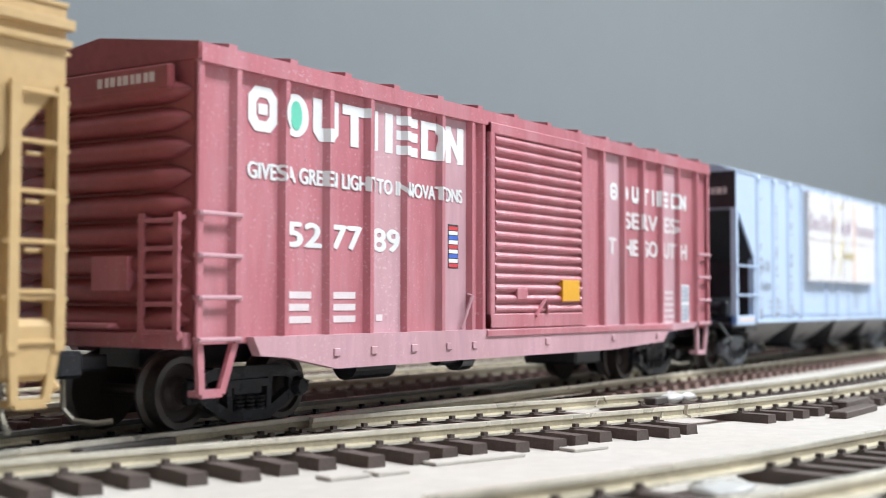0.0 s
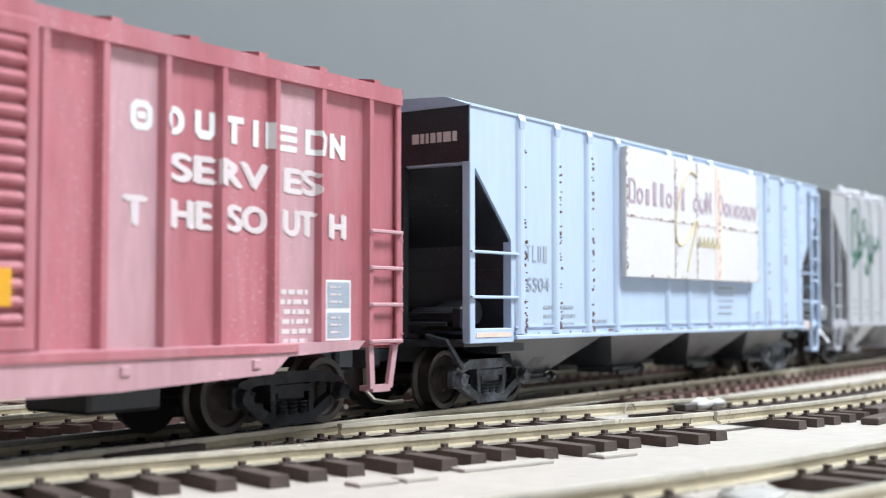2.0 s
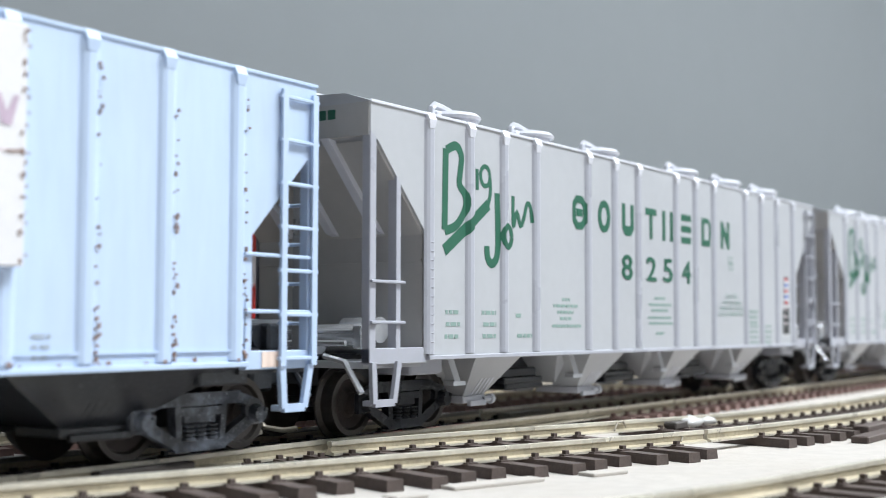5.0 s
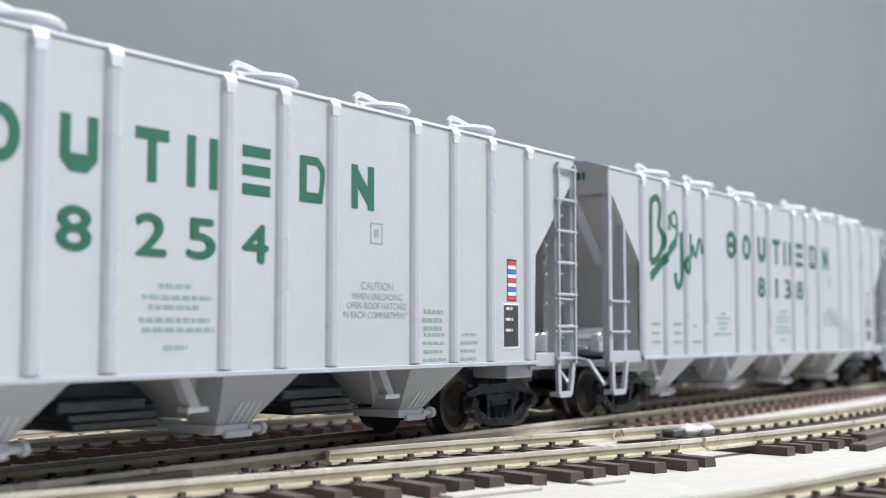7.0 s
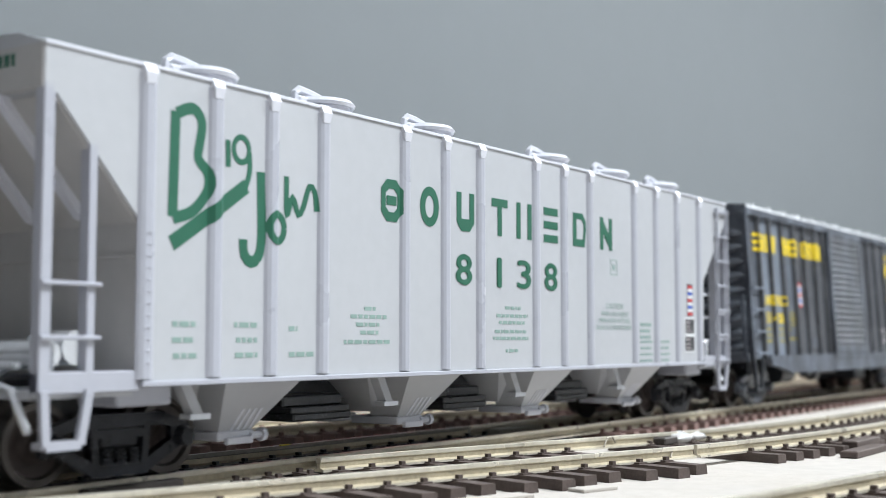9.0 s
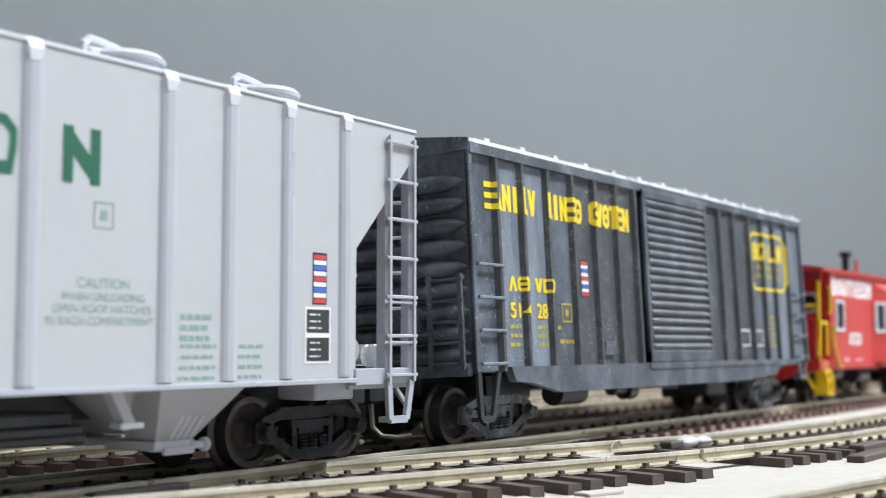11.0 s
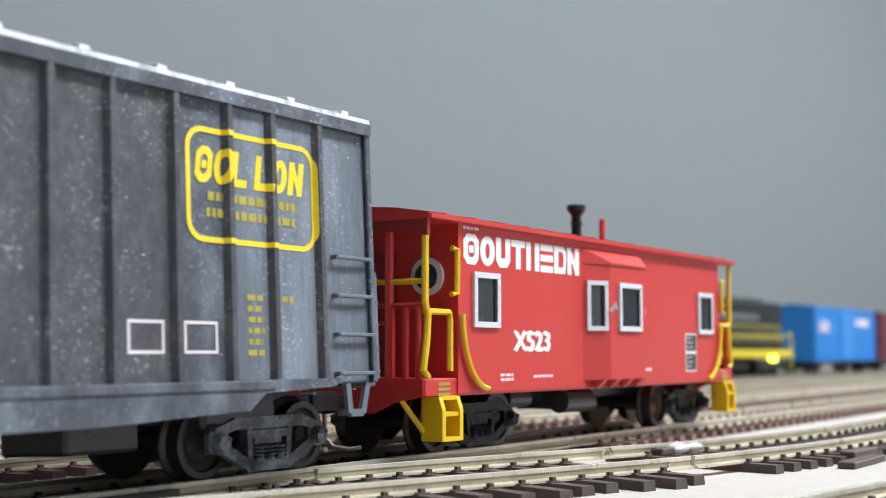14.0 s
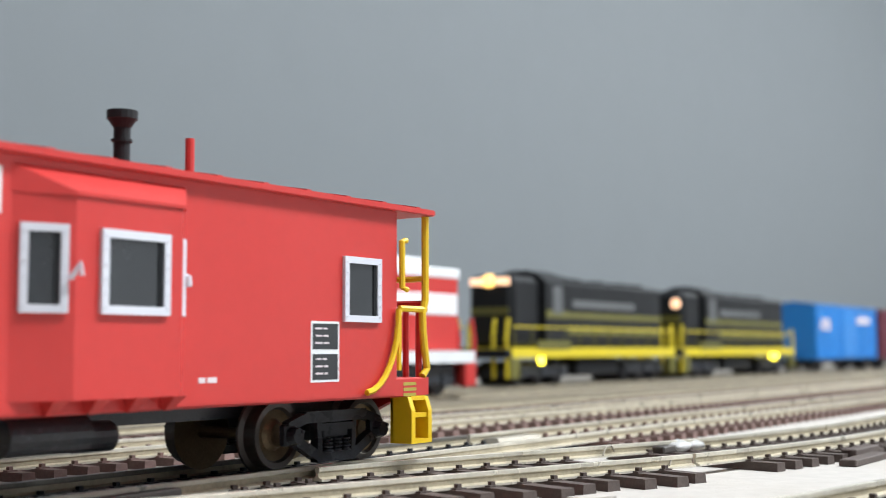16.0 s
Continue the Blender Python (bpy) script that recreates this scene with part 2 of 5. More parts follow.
def B():
    return bmesh.new()


def words(text, x0, z0, x1, height, y, thick=0.0, lean=0.0):
    """Letters standing on the side at y, from x0 to x1, feet at z0."""
    cu = bpy.data.curves.new("letters", "FONT")
    cu.body, cu.size = text, 10.0
    ob = bpy.data.objects.new("letters", cu)
    scene.collection.objects.link(ob)
    bpy.context.view_layer.update()
    me = ob.to_mesh()
    bm = B()
    bm.from_mesh(me)
    ob.to_mesh_clear()
    bpy.data.objects.remove(ob)
    xs = [v.co.x for v in bm.verts]
    zs = [v.co.y for v in bm.verts]
    sx, sz = (x1 - x0) / (max(xs) - min(xs)), height / (max(zs) - min(zs))
    lo, bo = min(xs), min(zs)
    for v in bm.verts:
        z = (v.co.y - bo) * sz
        v.co = Vector((x0 + (v.co.x - lo) * sx + lean * z, y, z0 + z))
    if thick:
        # heavier strokes: the same letters laid over one another, a little aside
        whole = B()
        for k, (dx, dz) in enumerate(((-1, 0), (1, 0), (-0.5, 0.5), (0.5, -0.5), (0, 0))):
            me = bpy.data.meshes.new("letters")
            bm.to_mesh(me)
            me.transform(Matrix.Translation((dx * thick * height * 0.17, -0.012 * k, dz * thick * height * 0.17)))
            whole.from_mesh(me)
            bpy.data.meshes.remove(me)
        bm.free()
        return whole
    return bm


def bars(bm, x0, x1, z0, rows, step, height, y, seed=1):
    """Writing too small to read: broken lines."""
    rnd = random.Random(seed)
    for i in range(rows):
        z, x = z0 - i * step, x0 + rnd.uniform(0, 0.12) * (x1 - x0)
        end = x1 - rnd.uniform(0, 0.15) * (x1 - x0)
        while x < end:
            w = min(rnd.uniform(0.6, 1.8), end - x)
            flat(bm, x, x + w, z, z + height, y)
            x += w + 0.35
    return bm


def flat(bm, x0, x1, z0, z1, y, depth=0.05):
    box(bm, x0, x1, y, y + depth, z0, z1)
    return bm


def cut(poly, x, keep_right):
    """The part of a polygon on one side of an upright line."""
    out = []
    for p, q in zip(poly, poly[1:] + poly[:1]):
        pin, qin = (p[0] >= x) == keep_right, (q[0] >= x) == keep_right
        if pin:
            out.append(p)
        if pin != qin:
            u = (x - p[0]) / (q[0] - p[0])
            out.append((x, p[1] + u * (q[1] - p[1])))
    return out


def over_posts(bm, posts, rise=1.0, half=0.45, foot=1.0):
    """Lets flat paint follow the fronts and flanks of the posts."""
    if not posts or not bm.verts:
        return bm
    lo, hi = min(v.co.x for v in bm.verts), max(v.co.x for v in bm.verts)
    near = [x for x in posts if lo - foot < x < hi + foot]
    for x in near:
        for at in (x - foot, x - half, x + half, x + foot):
            bmesh.ops.bisect_plane(bm, geom=bm.verts[:] + bm.edges[:] + bm.faces[:], plane_co=(at, 0, 0), plane_no=(1, 0, 0))
    for v in bm.verts:
        for x in near:
            d = abs(v.co.x - x)
            if d < foot:
                v.co.y -= rise * min(1.0, (foot - d) / (foot - half))
    return bm


def ring(poly, band, tall):
    """Quads between an outline and the same outline drawn in by a band."""
    mx, mz = sum(p[0] for p in poly) / len(poly), sum(p[1] for p in poly) / len(poly)
    rx, rz = max(abs(p[0] - mx) for p in poly), max(abs(p[1] - mz) for p in poly)
    fx, fz = max(0.05, 1 - band / rx), max(0.05, 1 - tall / rz)
    inner = [(mx + (x - mx) * fx, mz + (z - mz) * fz) for x, z in poly]
    n = len(poly)
    return [[poly[i], poly[(i + 1) % n], inner[(i + 1) % n], inner[i]] for i in range(n)]


def wordmark(parent, x0, x1, z0, height, y, shape, material, label, gap=0.22, posts=(), low=(), starts=(), stroke=0.3, lean=0.0, rib=(1.0, 0.45, 1.0)):
    """A painted trade mark in plain shapes, one to a cell: o round ring, s cut-cornered ring with a bar, u open ring, r cut block with a hole,
    t wedge, h two bars, n two bars and a square, e three bars, a and v wedges, l corner, i bar, others a block. low: cells of two thirds height."""
    cell = (x1 - x0) / len(shape)
    for i, s in enumerate(shape):
        if s == " ":
            continue
        a = starts[i] if starts else x0 + i * cell
        b = a + cell - gap * cell
        w, h, m = b - a, height * (0.66 if i in low else 1.0), (a + b) / 2
        z1 = z0 + h
        c = min(0.3 * w, 0.22 * h)
        sx, sz = stroke * w, min(stroke * w, 0.24 * h)

        def block(p, q, r, t):
            return [(p, r), (q, r), (q, t), (p, t)]

        if s == "o":
            todo = ring([(m + w / 2 * math.cos(k * math.pi / 10), z0 + h / 2 + h / 2 * math.sin(k * math.pi / 10)) for k in range(20)], sx, sz)
        elif s == "s":
            todo = ring([(a, z0 + c), (a + c, z0), (b - c, z0), (b, z0 + c), (b, z1 - c), (b - c, z1), (a + c, z1), (a, z1 - c)], sx * 0.8, sz)
            todo.append(block(a + sx, b - sx, z0 + 0.5 * h - 0.5 * sz, z0 + 0.5 * h + 0.5 * sz))
        elif s == "u":
            todo = [block(a, a + sx, z0 + c, z1), block(b - sx, b, z0 + c, z1), [(a + c, z0), (b - c, z0), (b, z0 + c), (b - sx, z0 + c + 0.1 * h), (a + sx, z0 + c + 0.1 * h), (a, z0 + c)]]
        elif s == "r":
            todo = ring([(a, z0), (b - 0.1 * w, z0), (b, z0 + 0.5 * h), (b, z1 - c), (b - c, z1), (a, z1)], sx, sz)
        elif s == "t":
            todo = [block(m - 0.5 * sx, m + 0.5 * sx, z0, z1 - sz), block(a, b, z1 - sz, z1)]
        elif s == "h":
            todo = [block(a, a + sx, z0, z1), block(b - sx, b, z0, z1)]
        elif s == "n":
            todo = [block(a, a + sx, z0, z1), block(b - sx, b, z0, z1), [(a + sx, z1 - 0.1 * h), (a + sx, z0 + 0.5 * h), (b - sx, z0 + 0.1 * h), (b - sx, z0 + 0.5 * h)]]
        elif s == "e":
            todo = [block(a, b, z0 + k * h, z0 + k * h + sz) for k in (0, 0.5 - 0.5 * sz / h, 1 - sz / h)]
        elif s == "a":
            todo = [[(a, z0), (a + sx, z0), (m + 0.15 * w, z1), (m - 0.15 * w, z1)], [(b - sx, z0), (b, z0), (m + 0.15 * w, z1), (m - 0.12 * w, z1)]]
        elif s == "v":
            todo = [[(m - 0.2 * w, z0), (m + 0.2 * w, z0), (a + sx, z1), (a, z1)], [(m - 0.2 * w, z0), (m + 0.2 * w, z0), (b, z1), (b - sx, z1)]]
        elif s == "l":
            todo = [block(a, a + sx, z0, z1), block(a + sx, b, z0, z0 + sz)]
        elif s == "i":
            todo = [block(m - 0.25 * w, m + 0.25 * w, z0, z1)]
        else:
            todo = [block(a, b, z0, z1)]
        bm = B()
        for k, poly in enumerate(todo):
            prism(bm, [(px + lean * (pz - z0), pz) for px, pz in poly], y - 0.004 * (k % 3), y + 0.05)
        over_posts(bm, posts, *rib)
        part("lettering_shape", bm, material, parent, label)


def empty(name, label, category, group=""):
    ob = new(name)
    ob.empty_display_size = 0.01
    return tagged(ob, label, category, group)

# ---- the room ----
def slab(name, material, x0, x1, y0, y1, z0, z1, label, category="wall"):
    ob = part(name, box(B(), x0, x1, y0, y1, z0, z1), material)
    return tagged(ob, label, category, kind="structure")


GZ = -3.6
slab("ground", GROUND, -1900, 4600, -620, 560, GZ - 20, GZ, "cream painted layout board under the tracks", "layout board")
slab("roadbed", BACK_BOARD, -1900, 4600, 80, 559, GZ - 10, GZ + 0.3, "taupe painted roadbed under the rear tracks", "layout board")
slab("wall_north", WALL, -1900, 4600, 560, 600, -900, 1500, "plain grey painted wall behind the layout")
# out of view: end and aisle walls, floor and ceiling, added to bounce light
slab("wall_east", WALL, 4600, 4640, -2500, 600, -900, 1500, "unseen plain grey end wall, added to close the room")
# grey, to keep bounced light off the cars' left ends
slab("wall_west", WALL, -1940, -1900, -2500, 940, -900, 1500, "unseen grey west wall, added to limit bounced light")
slab("wall_south", PANEL, -1940, 4640, -2540, -2500, -900, 1500, "unseen pale wall across the aisle, added to bounce light")
slab("floor", PANEL, -1940, 4640, -2540, 940, -940, -900, "unseen pale floor, added to bounce light", "floor")
slab("ceiling", PANEL, -1940, 4640, -2540, 940, 1500, 1540, "unseen pale ceiling, added to bounce light", "ceiling")

# ---- tracks ----
RAIL_SECTION = [(-1.15, -2.1), (1.15, -2.1), (1.15, -1.75), (0.32, -1.5), (0.32, -0.75), (0.5, -0.6), (0.5, -0.05),
                (0.4, 0.0), (-0.4, 0.0), (-0.5, -0.05), (-0.5, -0.6), (-0.32, -0.75), (-0.32, -1.5), (-1.15, -1.75)]


def rail_mesh(bm, pts, z=0.0):
    """A rail of real section along points in plan."""
    rings = []
    for i, p in enumerate(pts):
        a, b = Vector(pts[max(i - 1, 0)]), Vector(pts[min(i + 1, len(pts) - 1)])
        d = (b - a).normalized()
        nrm = Vector((-d.y, d.x))
        rings.append([bm.verts.new((p[0] + nrm.x * s, p[1] + nrm.y * s, h + z)) for s, h in RAIL_SECTION])
    n = len(RAIL_SECTION)
    for r0, r1 in zip(rings, rings[1:]):
        for k in range(n):
            f = bm.faces.new((r0[k], r0[(k + 1) % n], r1[(k + 1) % n], r1[k]))
            f.material_index = 1 if k in (3, 4, 11, 12) else 0
    bm.faces.new(rings[0]), bm.faces.new(rings[-1][::-1])
    return bm


def rail_part(bm, material, parent):
    ob = part("rail", bm, material, parent)
    ob.data.materials.append(RAIL_WEB)
    return ob


def tie_shape(bm, x, y0, y1, wide=2.5, spikes=(), turn=0.0, origin=(0, 0)):
    """A moulded tie from y0 to y1 with a plate and spike heads at each rail seat."""
    start = len(bm.verts)
    top = -2.05
    frustum(bm, (x - wide / 2, x + wide / 2, y0, y1, top), (x - wide / 2 - 0.15, x + wide / 2 + 0.15, y0 - 0.1, y1 + 0.1, GZ - 0.05))
    for s in spikes:
        box(bm, x - 1.0, x + 1.0, s - 2.2, s + 2.2, top, top + 0.22)
        for k in (-1.45, 1.45):
            box(bm, x - 0.38, x + 0.38, s + k - 0.4, s + k + 0.4, top + 0.2, top + 0.78)
    if turn or origin != (0, 0):
        bm.verts.ensure_lookup_table()
        m = Matrix.Translation((*origin, 0)) @ Matrix.Rotation(turn, 4, "Z")
        bmesh.ops.transform(bm, matrix=m, verts=bm.verts[start:])
    return bm


def straight_track(yc, material, label, x0=-1500, x1=4200, near=None, step=6.6, rail=RAIL):
    tr = tagged(empty("railway_track", label, "railway track", "parallel tracks"), kind="structure")
    for s in (-8.75, 8.75):
        if yc == 0 and s > 0:
            rail_part(rail_mesh(B(), [(x0, s), (218, s)]), RAIL_DARK, tr), rail_part(rail_mesh(B(), [(219, s), (x1, s)]), rail, tr)
            continue
        rail_part(rail_mesh(B(), [(x0, yc + s), (x1, yc + s)]), rail, tr)
    one = part("tie", tie_shape(B(), 0, -15, 15, spikes=(-8.75, 8.75)), material, tr, loc=(near[0] if yc else near[1], yc, 0)) if near else None
    rest = B()
    x = x0
    while x < x1:
        if near and near[0] <= x < near[1]:
            if yc == 0 and x < 236:
                # wide black ties under the far rail along the turnout
                part("tie", tie_shape(B(), 0, -7, 15, wide=4.6, spikes=(8.75,)), BLACK, tr, loc=(x, yc, 0))
            elif x - near[0] > 0.1:
                shared("tie", one.data, tr, (x, yc, 0), random.uniform(-0.02, 0.02))
        else:
            frustum(rest, (x - 1.25, x + 1.25, yc - 15, yc + 15, -2.12), (x - 1.4, x + 1.4, yc - 15.1, yc + 15.1, GZ - 0.05))
        x += step
    tagged(part("ties", rest, material, tr), kind="stuff")
    return tr


straight_track(0, TIE_BROWN, "main track with nickel rails on brown plastic ties", near=(40, 900))
straight_track(50.8, TIE_BROWN, "second track with nickel rails on brown plastic ties", near=(90, 1000))
straight_track(101.6, TIE_BROWN, "third track with nickel rails on brown plastic ties", rail=RAIL_DULL)
straight_track(152.4, TIE_BROWN, "fourth track with nickel rails on brown plastic ties", rail=RAIL_DULL)
straight_track(192.0, TIE_BROWN, "fifth track under the parked locomotives", rail=RAIL_DULL)

# the diverging track in front of the main one
turnout = tagged(empty("turnout_track", "nickel turnout rails on dark plastic ties, beside the main track", "railway track"), kind="structure")


def smooth_path(knots, step=6.0):
    """Catmull-Rom through the knots."""
    out = []
    k = [knots[0]] + list(knots) + [knots[-1]]
    for i in range(1, len(k) - 2):
        p0, p1, p2, p3 = (Vector(q) for q in k[i - 1:i + 3])
        n = max(2, int((p2 - p1).length / step))
        for j in range(n):
            u = j / n
            out.append(tuple(0.5 * ((2 * p1) + (p2 - p0) * u + (2 * p0 - 5 * p1 + 4 * p2 - p3) * u * u + (3 * p1 - p0 - 3 * p2 + p3) * u ** 3)))
    out.append(tuple(knots[-1]))
    return out


RAIL_FAR = [(60, -8.75), (100, -10.2), (146, -11.5), (206, -27.2), (240, -36.5), (290, -42.0), (360, -42.6), (900, -42.6)]
RAIL_NEAR = [(-60, 26), (40, -1.5), (92, -16.6), (135, -29.8), (176, -42.0), (205, -50.0), (250, -57.0), (310, -60.0), (380, -60.2), (900, -60.2)]
far_path, near_path = smooth_path(RAIL_FAR, 3.0), smooth_path(RAIL_NEAR, 1.0)
rail_part(rail_mesh(B(), [p for p in far_path if p[0] >= 144]), RAIL, turnout)
rail_part(rail_mesh(B(), [p for p in near_path if 60 < p[0] < 200]), RAIL, turnout)
rail_part(rail_mesh(B(), [p for p in near_path if p[0] > 199.6]), RAIL, turnout)


def y_on(path, x):
    return float(np.interp(x, [p[0] for p in path], [p[1] for p in path]))


x = 52.0
while x < 900:
    yn, yf = y_on(near_path, x), y_on(far_path, x)
    slope = math.atan2(y_on(near_path, x + 3) - y_on(near_path, x - 3), 6)
    if not 197.0 < x < 212:
        front = yn - (9.2 + 1.5 * math.sin(x * 1.3) if x < 197 else 7.5)
        back = min(yf + 5, -10.5) if x < 205 else yf + 6.5
        if x < 110:
            back = yn + 7
        seats = (0.0, (yf - yn) * math.cos(slope)) if x > 120 else (0.0,)
        bm = tie_shape(B(), 0, (front - yn), (back - yn) / math.cos(slope), spikes=seats, turn=slope)
        part("tie", bm, TIE, turnout, loc=(x, yn, random.uniform(-0.06, 0.03)))
    x += 6.05
part("long_tie", box(B(), 0, 21, -1.6, 1.6, GZ, -2.3, 0.2), TIE, turnout, loc=(229, -66.5, 0))
part("tie_end", box(B(), 0, 16, -1.5, 1.5, GZ, -1.3, 0.2), TIE, turnout, loc=(240, -63.5, 0))
part("rail_joiner", box(B(), -8, 8, -1.5, 1.5, -2.1, -0.6, 0.25), JOINER, turnout, "dark metal rail joiner", loc=(111, -9.5, 0))
part("rail_joiner", box(B(), -4, 4, -1.3, 1.3, -2.1, -0.7, 0.25), JOINER, turnout, "dark metal rail joiner", loc=(224, -33.5, 0))
for gx, gy, gr in ((229, -33.8, 3.4), (233.5, -35.2, 2.6)):
    bm = B()
    bmesh.ops.create_icosphere(bm, subdivisions=2, radius=gr)
    for v in bm.verts:
        v.co = Vector((v.co.x * 1.2, v.co.y * 0.7, v.co.z * 0.34)) + 0.7 * noise.noise_vector(v.co * 0.7)
    part("glue_blob", bm, GLUE, turnout, "dried clear glue over the rail joint", loc=(gx, gy, -1.2), smooth=True)
# wire feeder loops soldered at the joints
for wx, wy in ((206, -29), (193, -47.8)):
    part("feeder_wire", tube(B(), [(0, 0, -1.6), (1.5, 0.2, -0.2), (3.6, 0.1, -0.1), (4.2, -0.2, -1.2)], 0.16), RAIL_DULL, turnout, loc=(wx, wy, 0))

for fx, fy, fz in ((160, 7.6, 0.05),):
    part("paint_fleck", box(B(), -1.2, 1.2, -0.3, 0.3, 0, 0.2, 0.08), FLECK, turnout, "yellow paint fleck on the rail", loc=(fx, fy, fz))
part("frog_casting", frustum(B(), (0, 17, -1.6, 1.6, -0.9), (-1, 18, -2.6, 2.6, -2.1)), RAIL_DULL, turnout, "dull cast frog", loc=(224, 6.2, 0))
siding = tagged(empty("siding_track", "nickel siding rails on dark ties next to the layout edge", "railway track"), kind="structure")
SIDE_FAR = smooth_path([(20, -47), (116, -75.3), (160, -84.6), (220, -92.5), (300, -95), (900, -95.5)])
SIDE_NEAR = [(p[0] - 5, p[1] - 17.4) for p in SIDE_FAR]
rail_part(rail_mesh(B(), [p for p in SIDE_FAR if p[0] > 90]), RAIL, siding)
rail_part(rail_mesh(B(), [p for p in SIDE_NEAR if p[0] > 90]), RAIL, siding)
x = 96.0
while x < 420:
    yf = y_on(SIDE_FAR, x)
    slope = math.atan2(y_on(SIDE_FAR, x + 3) - y_on(SIDE_FAR, x - 3), 6)
    if not 124 < x < 139:
        part("tie", tie_shape(B(), 0, -23, 2.2 if x > 139 else 1.8, spikes=(0.0, -17.4), turn=slope), TIE, siding, loc=(x, yf, 0))
    x += 6.05
bm = B()
bmesh.ops.create_icosphere(bm, subdivisions=2, radius=5.0)
for v in bm.verts:
    v.co = Vector((v.co.x * 1.1, v.co.y * 0.7, v.co.z * 0.12)) + 0.9 * noise.noise_vector(v.co * 0.5)
part("glue_blob", bm, GLUE, siding, "dried clear glue over the rail gap", loc=(131, -82.5, -2.6), smooth=True)
# paper shims and scraps under the ties
for sx, sy, w in ((141, -44, 16), (160, -50.5, 7), (118, -40, 6), (124, -42, 5)):
    bm = box(B(), -w / 2, w / 2, -1.6, 1.6, GZ, GZ + 0.5, 0.1)
    ob = part("card_shim", bm, GROUND, None, loc=(sx, sy, 0))
    ob.rotation_euler[2] = -0.28
    tagged(ob, "thin cream card shim slipped under the track ties", "card shim", "card shims")

# ---- rolling stock: X along the car, Z from the rail top ----
WHEELSETS = []


def wheelset(truck, x, r, material):
    """Two flanged wheels on an axle, turned about the axle."""
    bm = B()
    prof = [(5.6, 0.9), (5.9, 0.9), (6.3, 1.0), (6.3, r + 0.75), (6.75, r + 0.75), (7.1, r), (9.3, r - 0.12), (9.3, r - 1.0), (8.7, r - 1.3), (8.3, 2.4), (8.9, 1.9), (9.4, 1.7), (9.4, 0.0)]
    seg = 28
    for side in (-1, 1):
        rings = []
        for y, rad in prof:
            rings.append([bm.verts.new((rad * math.cos(2 * math.pi * k / seg), side * y, rad * math.sin(2 * math.pi * k / seg))) for k in range(seg)])
        for i, (a, b) in enumerate(zip(rings, rings[1:])):
            for k in range(seg):
                bm.faces.new((a[k], a[(k + 1) % seg], b[(k + 1) % seg], b[k])).material_index = int(3 <= i <= 7)
    rod(bm, (0, -5.7, 0), (0, 5.7, 0), 0.9, 10)
    bmesh.ops.remove_doubles(bm, verts=bm.verts, dist=0.001)
    ob = part("wheelset", bm, material, truck, "steel wheels on one axle", loc=(x, 0, r))
    ob.data.materials.append(TREAD)
    WHEELSETS.append((ob, x, r))
    return ob


def truck(car, xc, r=5.1, base=20.6, frame=TRUCK, wheels=WHEEL_FACE):
    """A two-axle truck with cast side frames, springs and bearing caps."""
    h = base / 2
    bm = box(B(), -3.6, 3.6, -10.8, 10.8, r - 1.2, r + 2.4, 0.3)
    t = part("truck", bm, BLACK, car, "dark moulded side frames with springs", loc=(xc, 0, 0))
    for x in (-h + 7.0, h - 7.0):
        part("brake_beam", box(B(), x - 0.5, x + 0.5, -7.5, 7.5, r - 1.6, r - 0.4), frame, t)
    for s in (-1, 1):
        bm = B()
        a, b = (-12.2, -10.7) if s < 0 else (10.7, 12.2)
        # the frame is drawn as bars round its openings
        bars_ = [((-h - 0.6, r + 1.3), (-h + 3.4, r + 2.5), 0.72), ((-h + 3.0, r + 2.5), (h - 3.0, r + 2.5), 0.85), ((h - 3.4, r + 2.5), (h + 0.6, r + 1.3), 0.72),
                 ((-h + 0.9, r - 0.7), (-4.0, r - 3.5), 0.75), ((h - 0.9, r - 0.7), (4.0, r - 3.5), 0.75), ((-4.6, r - 3.6), (4.6, r - 3.6), 0.72),
                 ((-3.9, r - 3.2), (-4.3, r + 2.2), 0.5), ((3.9, r - 3.2), (4.3, r + 2.2), 0.5), ((-3.8, r + 0.9), (3.8, r + 0.9), 0.55)]
        for (x0, z0), (x1, z1), thick in bars_:
            d = Vector((x1 - x0, z1 - z0)).normalized()
            n = Vector((-d.y, d.x)) * thick
            prism(bm, [(x0 - n.x, z0 - n.y), (x1 - n.x, z1 - n.y), (x1 + n.x, z1 + n.y), (x0 + n.x, z0 + n.y)], a, b)
        for x in (-h, h):
            cap = rod(B(), (x, b if s > 0 else a, r), (x, (b + 1.2) if s > 0 else (a - 1.2), r), 1.5, 12, 1.15)
            box(bm, x - 1.6, x + 1.6, a, b, r - 1.5, r + 1.7, 0.3)
            for k in (-0.8, 0.8):
                yy = a - 1.1 if s < 0 else b + 1.1
                rod(cap, (x + k, yy, r + 0.6), (x + k, yy + 0.3 * s, r + 0.6), 0.3, 6)
            part("bearing_cap", cap, frame, t)
        box(bm, -2.9, 2.9, a + 0.25, b - 0.25, r - 0.7, r + 0.5, 0.15)
        part("side_frame", bm, frame, t)
    first = None
    for s in (-1, 1):
        for x in (-2.1, 0.0, 2.1):
            if first is None:
                sp = B()
                coil = []
                for k in range(4):
                    for rad, z in ((0.65, k * 0.55), (0.95, k * 0.55 + 0.14), (0.95, k * 0.55 + 0.36)):
                        coil.append([sp.verts.new((rad * math.cos(a * math.pi / 5), rad * math.sin(a * math.pi / 5), z)) for a in range(10)])
                for a, b in zip(coil, coil[1:]):
                    for k in range(10):
                        sp.faces.new((a[k], a[(k + 1) % 10], b[(k + 1) % 10], b[k]))
